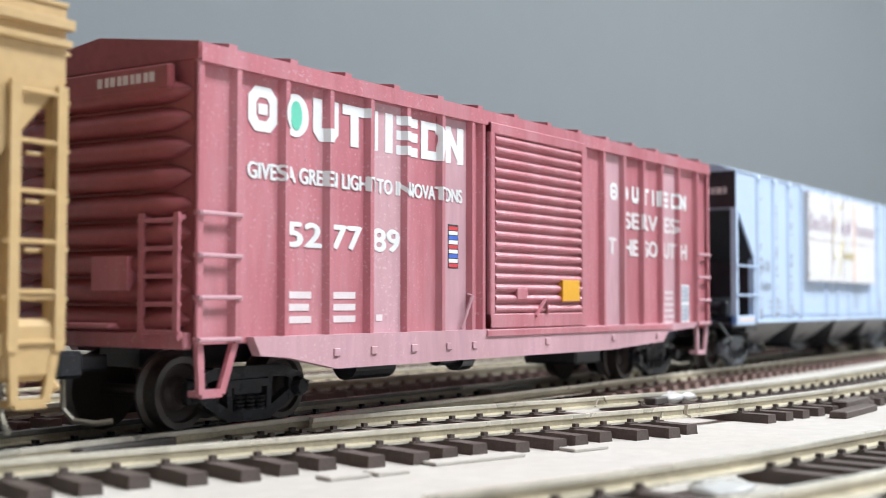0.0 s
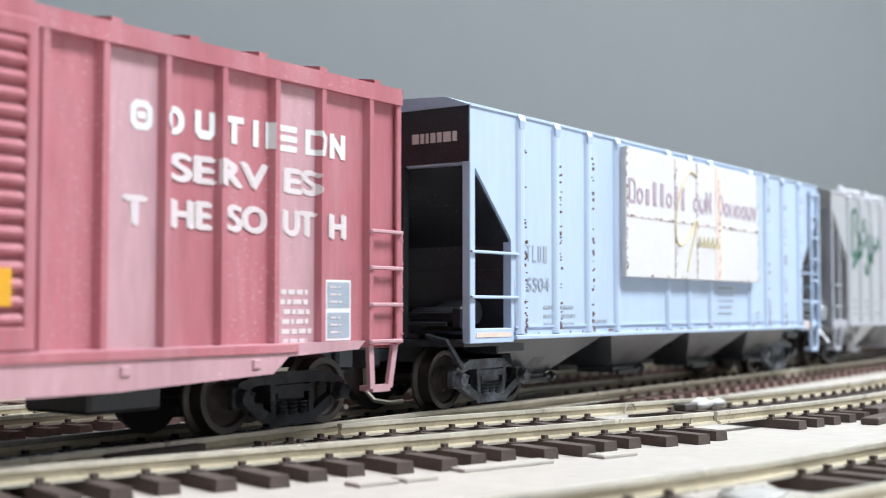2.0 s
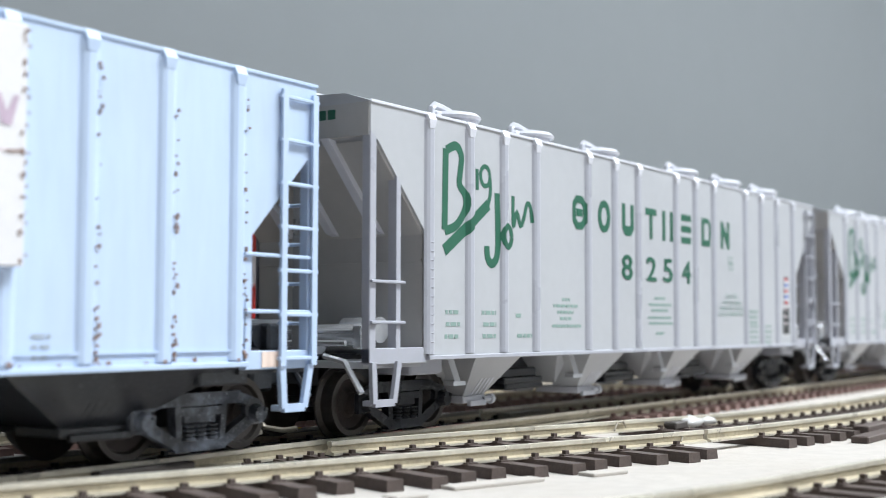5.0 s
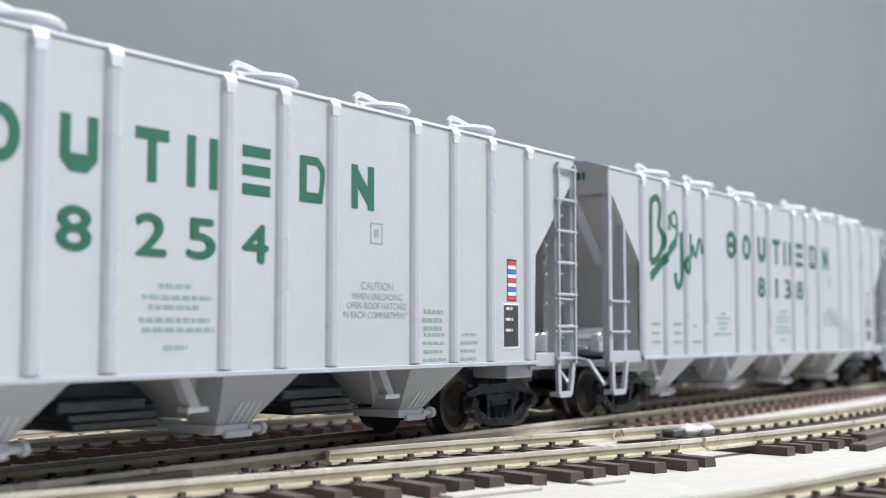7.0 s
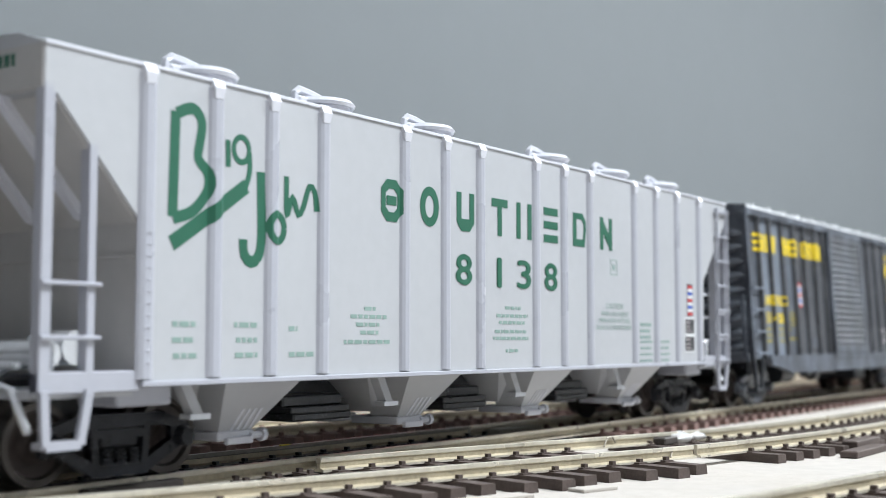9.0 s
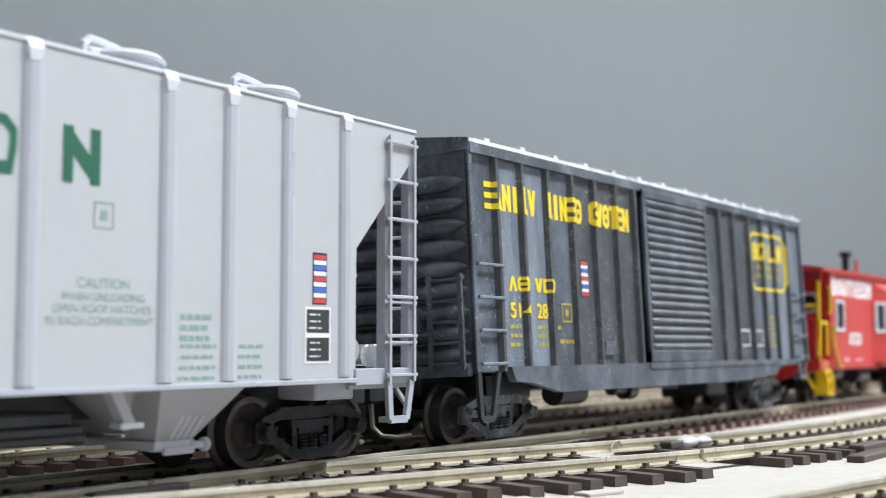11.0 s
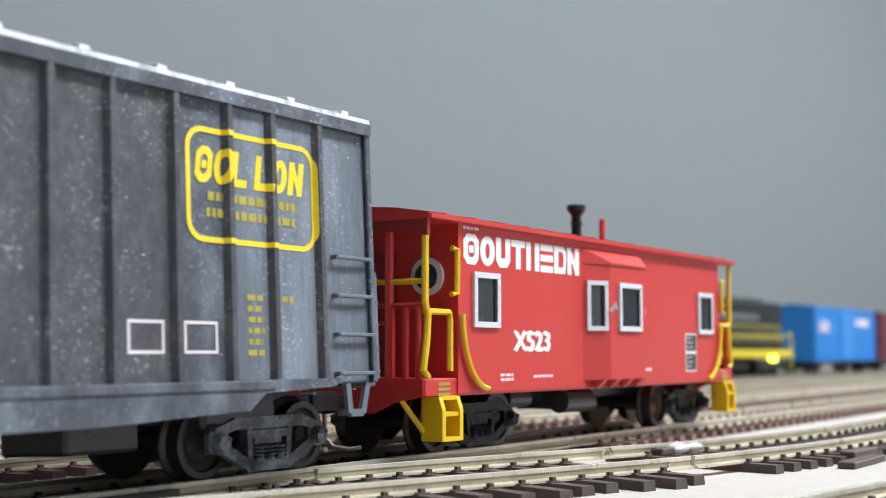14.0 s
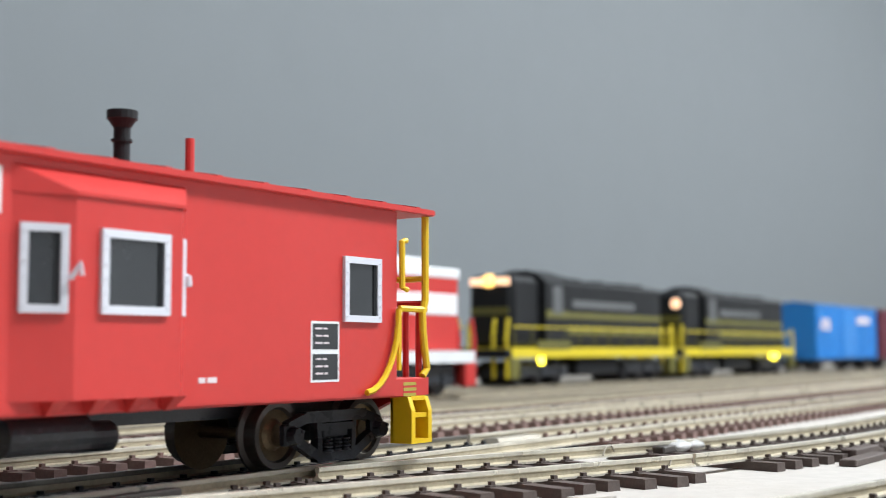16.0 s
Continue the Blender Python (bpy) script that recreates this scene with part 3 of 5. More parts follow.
                first = part("spring", sp, frame, t, loc=(x, s * 11.9, r - 2.9))
            else:
                shared("spring", first.data, t, (x, s * 11.9, r - 2.9))
    for x in (-h, h):
        wheelset(t, x, r, wheels)
    return t


def coupler(car, x, d, material=BLACK):
    """A knuckle coupler that reaches out by d, with its trip pin below."""
    bm = B()
    s = 1 if d > 0 else -1
    box(bm, min(x, x + d * 0.7), max(x, x + d * 0.7), -1.3, 1.3, 8.2, 10.4, 0.3)
    box(bm, min(x + d * 0.55, x + d), max(x + d * 0.55, x + d), -2.6, 1.4, 7.4, 11.0, 0.5)
    box(bm, min(x + d * 0.85, x + d * 1.05), max(x + d * 0.85, x + d * 1.05), 0.6, 2.8, 7.6, 10.8, 0.4)
    c = part("coupler", bm, material, car, "dark knuckle coupler")
    part("trip_pin", tube(B(), [(x + d * 0.7, 0, 8.0), (x + d * 0.72, -0.4, 3.4), (x + d * 0.66, -1.8, 1.9), (x + d * 0.5, -4.2, 1.5), (x + d * 0.35, -6.0, 1.8)], 0.42, 7), RAIL_DULL, c)
    return c


def rungs_on(parent, material, first, second, count, step):
    """Alike rungs between two points, each moved on by step."""
    one = part("rung", rod(B(), Vector(first), Vector(second), 0.31, 6), material, parent)
    for k in range(1, count):
        shared("rung", one.data, parent, (0, 0, step * k))


def ladder(car, x0, x1, y, z0, z1, rungs, material, out=0.9, stile=0.36):
    """Rungs and stiles standing off a side at y."""
    bm = B()
    s = -1 if y < 0 else 1
    yy = y + s * out
    for x in (x0, x1) if stile else ():
        box(bm, x - stile, x + stile, min(yy, yy + s * 0.5), max(yy, yy + s * 0.5), z0, z1)
        for z in (z0 + 0.6, z1 - 0.6):
            box(bm, x - 0.3, x + 0.3, min(y, yy), max(y, yy), z - 0.3, z + 0.3)
    step = (z1 - z0 - 2.0) / (rungs - 1)
    for k in range(0 if stile else rungs):
        for x in (x0 - 0.8, x1 + 0.8):
            box(bm, x - 0.3, x + 0.3, min(y, yy + s * 0.3), max(y, yy + s * 0.3), z0 + 0.7 + k * step, z0 + 1.3 + k * step)
    ob = part("ladder", bm, material, car)
    rungs_on(ob, material, (x0 - 0.8, yy + s * 0.2, z0 + 1.0), (x1 + 0.8, yy + s * 0.2, z0 + 1.0), rungs, (z1 - z0 - 2.0) / (rungs - 1))
    return ob


def end_ladder(car, x, sx, y0, y1, z0, z1, rungs, material):
    bm = B()
    xx = x + sx * 1.0
    for y in (y0, y1):
        box(bm, min(xx, xx + sx * 0.5), max(xx, xx + sx * 0.5), y - 0.45, y + 0.45, z0, z1)
        for z in (z0 + 0.6, z1 - 0.6):
            box(bm, min(x, xx), max(x, xx), y - 0.3, y + 0.3, z - 0.3, z + 0.3)
    ob = part("end_ladder", bm, material, car)
    rungs_on(ob, material, (xx + sx * 0.2, y0 - 0.6, z0 + 1.0), (xx + sx * 0.2, y1 + 0.6, z0 + 1.0), rungs, (z1 - z0 - 2.0) / (rungs - 1))
    return ob


def stirrup(car, xa, xb, y, ztop, zbot, material, slant=0.0):
    bm = B()
    s = -1 if y < 0 else 1
    ends = [(xa, y, ztop), (xa + 0.4, y, zbot), (xb - slant, y, zbot), (xb, y, ztop)]
    for (x0, _, z0), (x1, _, z1) in zip(ends, ends[1:]):
        d = Vector((x1 - x0, z1 - z0)).normalized()
        n = Vector((-d.y, d.x)) * 0.55
        prism(bm, [(x0 - n.x, z0 - n.y), (x1 - n.x, z1 - n.y), (x1 + n.x, z1 + n.y), (x0 + n.x, z0 + n.y)], y, y + s * 0.7)
    box(bm, xa, xb - slant, min(y, y - s * 1.5), max(y, y - s * 1.5), zbot - 0.4, zbot + 0.4)
    return part("stirrup_step", bm, material, car)


def boxcar(label, paint, roof_paint, posts, door, L=173.0, W=36.0, door_ribs=17, ladder_z=(11.6, 30.0), fish=(10, 28, 118, 147), ladder_x=(1.2, 7.0), ze=50.6, truck_paint=TRUCK):
    """A steel outside-post boxcar with a ribbed sliding door."""
    car = empty("boxcar", label, "model freight car", "train cars")
    y = W / 2
    zb = 12.0
    end_paint = BARE_GAP_BLACK if paint is BLACK_CAR else paint
    wall_paint = paint if paint is BLACK_CAR else OXIDE_END_SHADE
    rung_paint, thin = (DUSTY_PANEL, 0.0) if paint is BLACK_CAR else (OXIDE_FADED, 0.0)
    part("body", box(B(), 0.6, L - 0.6, -y, y, zb, ze), paint, car)
    bm = prism(B(), [(-y - 1.0, ze - 0.3), (-y - 1.0, ze + 0.5), (0, ze + 3.0), (y + 1.0, ze + 0.5), (y + 1.0, ze - 0.3)], 0.2, L - 0.2, "x")
    roof = part("roof", bm, roof_paint, car)
    bm = B()
    for i in range(14):
        x = L * (i + 0.5) / 14
        for s in (-1, 1):
            prism(bm, [(s * (y + 0.9), ze + 0.4), (s * (y + 0.9), ze + 1.1), (0, ze + 3.6), (0, ze + 2.9)], x - 0.8, x + 0.8, "x")
    part("roof_rib", bm, roof_paint, roof)
    # side posts, top chord, sill
    for s in (-1, 1):
        f0, f1 = (-y - 1.0, -y) if s < 0 else (y, y + 1.0)
        part("top_chord", box(B(), 0.2, L - 0.2, f0 - 0.1, f1 + 0.1, ze - 2.0, ze - 0.2), paint, car)
        bm = prism(B(), [(fish[0], zb + 0.8), (fish[0] + 1.5, zb - 1.8), (fish[0] + 7, zb - 2.2), (fish[1], zb - 4.2), (fish[2], zb - 4.2), (fish[3] - 3, zb - 3.2),
                         (fish[3], zb - 1.0), (L - 11, zb - 0.4), (L - 9.5, zb + 0.8)], f0 - 0.4, f1 + 0.2)
        part("side_sill", bm, OXIDE_FADED if paint is OXIDE else paint, car)
        for x in posts:
            bm = prism(B(), [(x - 1.0, s * y), (x - 0.45, s * (y + 1.0)), (x + 0.45, s * (y + 1.0)), (x + 1.0, s * y)], zb, ze - 1.9, "z")
            part("side_post", bm, end_paint, car)
        for x in (0.6, L - 0.6):
            part("corner_post", box(B(), x - 0.6, x + 0.6, f0 + 0.2, f1 - 0.2, zb, ze - 0.2, 0.15), paint, car)
    # door
    d0, d1 = door
    z0, z1 = zb + 0.9, ze - 1.4
    for s in (-1, 1):
        o0, o1 = (-y - 1.5, -y) if s < 0 else (y, y + 1.5)
        # black car: darker door sheet, its colour holding the shade between the ribs
        dr = part("door", box(B(), d0, d1, o0 + 0.7, o1 - 0.1, z0, z1), end_paint, car, "sliding door with pressed horizontal ribs")
        bm = B()
        for a, b in ((d0, d0 + 1.6), (d1 - 1.6, d1)):
            box(bm, a, b, o0 - 0.1, o1, z0, z1, 0.2)
        box(bm, d0, d1, o0 - 0.1, o1, z1 - 2.0, z1, 0.2), box(bm, d0, d1, o0 - 0.1, o1, z0, z0 + 2.6, 0.2)
        part("door_frame", bm, paint, dr)
        for k in range(door_ribs):
            z = z0 + 3.4 + (z1 - z0 - 6.3) * k / (door_ribs - 1)
            h = 0.78
            yy = -y - 0.8 if s < 0 else y + 0.8
            bm = prism(B(), [(yy, z - h), (yy + s * 0.55, z - h * 0.75), (yy + s * 0.9, z - h * 0.2), (yy + s * 0.9, z + h * 0.2), (yy + s * 0.55, z + h * 0.75), (yy, z + h)], d0 + 1.8, d1 - 1.8, "x")
            part("door_rib", bm, paint, dr)
        bm = box(B(), d0 - 1, L * 0.86, o0 - 0.2, o1, zb - 0.5, zb + 0.7, 0.1)
        part("door_track", bm, paint, car)
    # ribbed ends
    for x, s in ((0.6, -1), (L - 0.6, 1)):
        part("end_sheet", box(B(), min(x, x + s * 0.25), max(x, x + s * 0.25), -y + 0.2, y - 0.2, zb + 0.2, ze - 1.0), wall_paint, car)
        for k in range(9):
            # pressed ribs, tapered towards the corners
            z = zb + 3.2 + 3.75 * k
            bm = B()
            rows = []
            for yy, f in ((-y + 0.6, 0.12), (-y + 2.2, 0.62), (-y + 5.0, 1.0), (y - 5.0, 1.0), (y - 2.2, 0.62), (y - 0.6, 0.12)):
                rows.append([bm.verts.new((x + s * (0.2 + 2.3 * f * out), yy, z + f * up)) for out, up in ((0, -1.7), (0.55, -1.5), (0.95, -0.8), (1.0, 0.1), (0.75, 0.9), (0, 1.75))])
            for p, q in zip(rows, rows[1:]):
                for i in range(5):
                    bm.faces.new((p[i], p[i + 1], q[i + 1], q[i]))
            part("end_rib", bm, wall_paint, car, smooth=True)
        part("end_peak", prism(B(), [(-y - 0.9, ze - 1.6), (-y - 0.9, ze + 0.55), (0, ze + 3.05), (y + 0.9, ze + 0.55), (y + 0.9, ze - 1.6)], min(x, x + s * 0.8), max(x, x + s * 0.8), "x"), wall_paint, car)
        part("end_sill", box(B(), min(x, x + s * 1.6), max(x, x + s * 1.6), -y + 0.5, y - 0.5, zb - 0.6, zb + 1.6, 0.2), paint, car)
        end_ladder(car, x + s * 1.2, s, -y + 1.0, -y + 7.4, zb + 0.6, zb + 17.0, 5, paint)
        part("placard", box(B(), min(x, x + s * 3.0), max(x, x + s * 3.0), -8.5, -1.5, zb + 7.0, zb + 11.5), paint, car)
        part("brake_platform", box(B(), min(x, x + s * 4.0), max(x, x + s * 4.0), -6, 6, zb + 2.0, zb + 2.7, 0.2), paint, car)
    for s in (-1, 1):
        ladder(car, ladder_x[0], ladder_x[1], s * y, ladder_z[0], ladder_z[1], 4, rung_paint, stile=thin)
        ladder(car, L - ladder_x[1], L - ladder_x[0], s * y, ladder_z[0], ladder_z[1], 4, rung_paint, stile=thin)
        stirrup(car, 1.0, 7.5, s * (y - 0.2), zb, 4.0 if paint is BLACK_CAR else 5.6, BLACK if paint is BLACK_CAR else paint, 2.4)
        stirrup(car, L - 7.0, L - (2.2 if paint is BLACK_CAR else 1.0), s * (y - 0.2), zb, 7.6 if paint is BLACK_CAR else 5.6, rung_paint, 1.4)
    # underframe
    bm = box(B(), 4, L - 4, -4, 4, 8.5, zb)
    for x in (45, 70, 103, 128):
        box(bm, x - 1.2, x + 1.2, -y + 1.5, y - 1.5, 9.0, zb)
    part("centre_sill", bm, BLACK, car)
    part("brake_cylinder", rod(rod(rod(B(), (70, -8, 7.6), (76, -8, 7.6), 1.5, 14), (76, -8, 7.2), (80, -8, 7.2), 2.2, 14), (80, -8, 7.4), (83.5, -8, 7.6), 0.4, 8), BLACK, car)
    part("air_tank", rod(B(), (44, -8, 7.4), (55, -8, 7.4), 2.5, 16), BLACK, car)
    part("brake_rod", tube(B(), [(60, -5, 8), (112, -5, 7)], 0.4), BLACK, car)
    part("underframe_box", box(B(), 122, 134, -9, 4, 4.2, 9.0, 0.5), BLACK, car)
    truck(car, 17.2, frame=truck_paint), truck(car, L - 17.2, frame=truck_paint)
    coupler(car, 1.0, -9.5), coupler(car, L - 1.0, 9.5)
    return car


def hopper(label, paint, rib_paint, posts, bays, L, bay_paint, end_paint, W=36.4, zb=12.4, ze=51.6, slope=(2.0, 45.8, 15.0, 32.0), hatches=(), mid_post=7.4, ladder_right=True, rim=SILVER, slant_ribs=True, rise=2.2, ladder_top=50.1, grabs=(18.0, 24.2), bolts=True, left_step=True, truck_x=17.6, truck_paint=TRUCK, posts_paint=None, deck=(-2.0, -2.0), bay_form=(-7.7, 7.7, -3.1, 3.1, -11.5), rungs=7, stile=0.27):
    """A covered hopper with ribbed sides, slope-sheet ends, bottom bays and roof hatches."""
    car = empty("covered_hopper", label, "model freight car", "train cars")
    y = W / 2
    x0, zt, x1, zm = slope
    gear = BRIGHT if rim is SILVER else (rim if slant_ribs else BLACK)
    posts_paint = posts_paint or rim
    side = [(0.2, ze), (0.2, zt + 1.2), (x0, zt), (x1, zm), (x1 + 0.6, zb + 0.3), (L - x1 - 0.6, zb + 0.3), (L - x1, zm), (L - x0, zt), (L - 0.2, zt + 1.2), (L - 0.2, ze)]
    part("body", prism(B(), side, -y, y), paint, car)
    for a, b, s in ((x0, x1, -1), (L - x0, L - x1, 1)):
        # the sheets that close the ends, set a little inside the side sheets
        d = 0.5 * s
        bm = prism(B(), [(a + d, zt), (b + d, zm), (b - d, zm), (a - d, zt)], -y + 0.5, y - 0.5)
        prism(bm, [(b + d, zb + 1), (b + d, zm + 0.2), (b - d, zm + 0.2), (b - d, zb + 1)], -y + 0.5, y - 0.5)
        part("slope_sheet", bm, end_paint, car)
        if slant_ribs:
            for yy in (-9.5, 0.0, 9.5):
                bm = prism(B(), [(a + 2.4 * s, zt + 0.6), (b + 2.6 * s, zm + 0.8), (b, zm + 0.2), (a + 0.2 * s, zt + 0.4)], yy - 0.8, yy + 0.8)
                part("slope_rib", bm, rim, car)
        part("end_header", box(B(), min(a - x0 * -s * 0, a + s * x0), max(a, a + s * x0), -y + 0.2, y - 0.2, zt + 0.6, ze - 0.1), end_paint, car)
        edge = 0.2 if s < 0 else L - 0.2
        part("bulkhead_seam", box(B(), min(b + 0.5 * s, b + 0.9 * s), max(b + 0.5 * s, b + 0.9 * s), -y + 0.6, y - 0.6, zm - 4.2, zm - 3.8), end_paint, car)
        for sy in (-1, 1):
            f0, f1 = (-y, -y + 1.6) if sy < 0 else (y - 1.6, y)
            part("corner_post", box(B(), min(edge, edge - s * 1.6), max(edge, edge - s * 1.6), f0, f1, zb - 0.6, zt + 1.4, 0.12), posts_paint, car)
            xm = mid_post if s < 0 else L - mid_post
            zz = zt - (zt - zm) * (mid_post - x0) / (x1 - x0)
            part("end_post", box(B(), xm - 0.55, xm + 0.55, f0, f1, zb + 1, zz + 0.6), posts_paint, car)
            part("end_sill", box(B(), min(edge, b), max(edge, b), f0, f1, zb - 0.8, zb + 1.7, 0.12), posts_paint, car)
            tube_z = grabs
            bm = B()
            for z in tube_z:
                rod(bm, (edge, sy * (y + 0.3), z), (edge - s * (mid_post + 1.0), sy * (y + 0.3), z), 0.27, 6)
            part("grab_iron", bm, posts_paint, car)
        part("inner_post", box(B(), min(edge, edge - s * 1.4), max(edge, edge - s * 1.4), -4.4, -2.8, zb, ze - 2.5), gear, car)
        part("uncoupling_lever", tube(B(), [(edge - s * 0.5, -9, zb + 0.4), (edge, -13.5, zb - 0.4), (edge + s * 0.3, -17.0, zb - 5.0)], 0.5), gear, car)
        # end platform and brake gear
        part("end_platform", box(B(), min(edge, b), max(edge, b), -y + 1.2, y - 1.2, zb - 1.4, zb - 0.4), bay_paint, car)
        bm = B()
        for k in range(5):
            rod(bm, (edge - s * (3 + k), -6 + 2.6 * k, zb + 1.4 + 0.5 * (k % 2)), (edge - s * (6 + k), -4.5 + 2.6 * k, zb + 2.6), 0.9, 8)
        rod(bm, (edge - s * 2.0, -12, zb + 2.4), (edge - s * 2.0, 10, zb + 2.2), 0.45, 6)
        rod(bm, (edge - s * 5.5, -13, zb + 3.6), (edge - s * 5.5, -3, zb + 3.6), 1.7, 14)
        rod(bm, (edge - s * 6.5, 2, zb + 4.2), (edge - s * 6.5, 12, zb + 4.2), 2.0, 14)
        rod(bm, (edge - s * 9.5, -13, zb + 4.4), (edge - s * 9.5, -6, zb + 4.4), 2.1, 14)
        rod(bm, (edge - s * 3.4, -13.5, zb + 4.2), (edge - s * 3.4, 9, zb + 4.0), 0.35, 6)
        box(bm, min(edge - s * 3.0, edge - s * 5.4), max(edge - s * 3.0, edge - s * 5.4), -14.5, -12.2, zb + 1.5, zb + 5.4, 0.4)
        part("brake_gear", bm, gear, car)
    # side ribs and caps; on grey cars the silver paint holds the caps' glint
    for s in (-1, 1):
        for i, x in enumerate(posts):
            bm = prism(B(), [(x - 1.45, s * y), (x - 1.05, s * (y + 0.32)), (x - 0.5, s * (y + 0.56)), (x + 0.5, s * (y + 0.56)), (x + 1.05, s * (y + 0.32)), (x + 1.45, s * y)], zb + 0.6, ze - 1.0, "z")
            rb = part("side_rib", bm, rib_paint, car)
            # a slanting cap, narrow at the foot
            bm = B()
            lo = [bm.verts.new(p) for p in ((x - 0.7, s * (y + 0.1), ze - 2.5), (x + 0.7, s * (y + 0.1), ze - 2.5), (x + 0.7, s * (y + 0.62), ze - 2.3), (x - 0.7, s * (y + 0.62), ze - 2.3))]
            mi = [bm.verts.new(p) for p in ((x - 1.15, s * y, ze - 1.0), (x + 1.15, s * y, ze - 1.0), (x + 1.0, s * (y + 0.82), ze - 0.9), (x - 1.0, s * (y + 0.82), ze - 0.9))]
            hi = [bm.verts.new(p) for p in ((x - 1.15, s * (y - 0.6), ze + 0.34), (x + 1.15, s * (y - 0.6), ze + 0.34), (x + 1.0, s * (y + 0.2), ze + 0.3), (x - 1.0, s * (y + 0.2), ze + 0.3))]
            for p, q in ((lo, mi), (mi, hi)):
                for k in range(4):
                    bm.faces.new((p[k], p[(k + 1) % 4], q[(k + 1) % 4], q[k]))
            bm.faces.new(lo), bm.faces.new(hi)
            part("rib_cap", bm, rim, rb)
        f0, f1 = (-y - 0.5, -y + 0.2) if s < 0 else (y - 0.2, y + 0.5)
        part("side_sill", box(B(), x1, L - x1, f0 - 0.15, f1 + 0.15, zb - 0.35, zb + 0.35, 0.1), rib_paint, car)
        if not slant_ribs:
            part("side_seam", box(B(), x1, L - x1, f0 + 0.2, f1, zb + 1.7, zb + 2.0), rib_paint, car)
        part("eave", box(B(), 0, L, f0 + 0.25, f1 - 0.25, ze - 0.25, ze + 0.25, 0.08), rim, car)
    # roof with a running board
    roof = part("roof", prism(B(), [(-y, ze), (-y + 5, ze + rise - 0.6), (0, ze + rise), (y - 5, ze + rise - 0.6), (y, ze)], 0.2, L - 0.2, "x"), paint, car)
    bm = B()
    for yy in (-3.4, 3.4):
        box(bm, deck[0], L - deck[1], yy - 1.5, yy + 1.5, ze + rise + 0.4, ze + rise + 0.8)
    for k in range(12):
        x = deck[0] + 6 + (L - deck[0] - deck[1] - 12) * k / 11
        box(bm, x - 0.6, x + 0.6, -5, 5, ze + rise - 0.4, ze + rise + 0.5)
    part("running_board", bm, rim, roof)
    for x in hatches:
        bm = rod(B(), (x, -12.7, ze - 0.4), (x, -12.7, ze + 1.2), 4.6, 28)
        rod(bm, (x, -12.7, ze + 1.2), (x, -12.7, ze + 1.7), 5.2, 28, 5.4)
        rod(bm, (x, -12.7, ze + 1.7), (x, -12.7, ze + 2.3), 5.4, 28, 4.8)
        rod(bm, (x, -12.7, ze + 2.3), (x, -12.7, ze + 2.7), 3.4, 28, 2.9)
        h = part("roof_hatch", bm, rim, car, "round roof hatch with a lid")
        part("hatch_latch", tube(B(), [(x - 6.9, -13.6, ze + 0.8), (x - 6.8, -13.6, ze + 2.6), (x - 6.0, -13.6, ze + 3.2), (x - 3.4, -13.5, ze + 3.0), (x - 0.8, -13.2, ze + 2.7)], 0.6), rim, h)
        part("hatch_hinge", box(B(), x - 6.6, x - 3.6, -14.4, -11.4, ze + 0.4, ze + 2.2, 0.3), rim, h)
        bm = rod(B(), (x, 12.7, ze - 0.4), (x, 12.7, ze + 1.4), 4.7, 24)
        rod(bm, (x, 12.7, ze + 1.4), (x, 12.7, ze + 2.2), 5.4, 24, 4.9)
        part("roof_hatch", bm, rim, car, "round roof hatch with a lid")
    # bottom bays
    t0, t1, b0, b1, by = bay_form
    for x in bays:
        bay = part("hopper_bay", frustum(B(), (x + t0 - 5, x + t1 + 5, -12.6, 12.6, zb), (x + b0 - 1, x + b1 + 1, -7.0, 7.0, 6.0)) if slant_ribs else
                   frustum(B(), (x + t0, x + t1, -8.2, 8.2, zb), (x + b0, x + b1, -6.2, 6.2, 5.2)), bay_paint, car, "tapered discharge bay")
        part("chute", frustum(B(), (x + t0, x + t1, -y + 0.8, -8.0, zb), (x + b0, x + b1, by, -6.0, 5.0)), bay_paint, bay)
        part("chute", frustum(B(), (x + t0, x + t1, 8.0, y - 0.8, zb), (x + b0, x + b1, 6.0, -by, 5.0)), bay_paint, bay)
        gate = rim if rim is SILVER else bay_paint
        for s in (-1, 1):
            o = s * (by - 0.5)
            bm = box(B(), x + b0 - 0.5, x + b1 + 0.5, min(o, s * -2.2), max(o, s * -2.2), 3.9, 5.2, 0.2)
            box(bm, x + b0 + 0.6, x + b1 - 0.4, min(o, o - s * 0.8), max(o, o - s * 0.8), 3.4, 4.4, 0.15)
            rod(bm, (x + b1 - 0.5, o, 4.4), (x + b1 + 2.4, o, 4.4), 0.5, 8), rod(bm, (x + b1 + 1.6, o, 4.4), (x + b1 + 2.4, o, 4.4), 0.95, 8)
            part("outlet_gate", bm, gate, bay)
        # the stiffeners on the face of the bay follow its slope
        bm = B()
        run = (by + y - 0.8) / (zb - 5.0)
        for k in range(4):
            xx = x + b0 + 2.2 + k * 1.2
            prism(bm, [(by - 0.35, 5.3), (by, 5.3), (by - 3.0 * run, 8.3), (by - 3.0 * run - 0.35, 8.3)], xx - 0.28, xx + 0.28, "x")
        part("gate_rack", bm, gate, bay)
        if slant_ribs:
            bm = prism(B(), [(x + t0 - 7.2, zb), (x + t0 - 5.4, zb), (x + t0 - 2.6, 7.6), (x + t0 - 4.4, 7.6)], -y + 2.0, -y + 3.6)
            prism(bm, [(x + t0 - 5.4, 7.5), (x + t0 - 1.8, 7.5), (x + t0 - 1.8, 8.2), (x + t0 - 5.4, 8.2)], -y + 1.8, -y + 3.8)
            part("bay_brace", bm, bay_paint, bay)
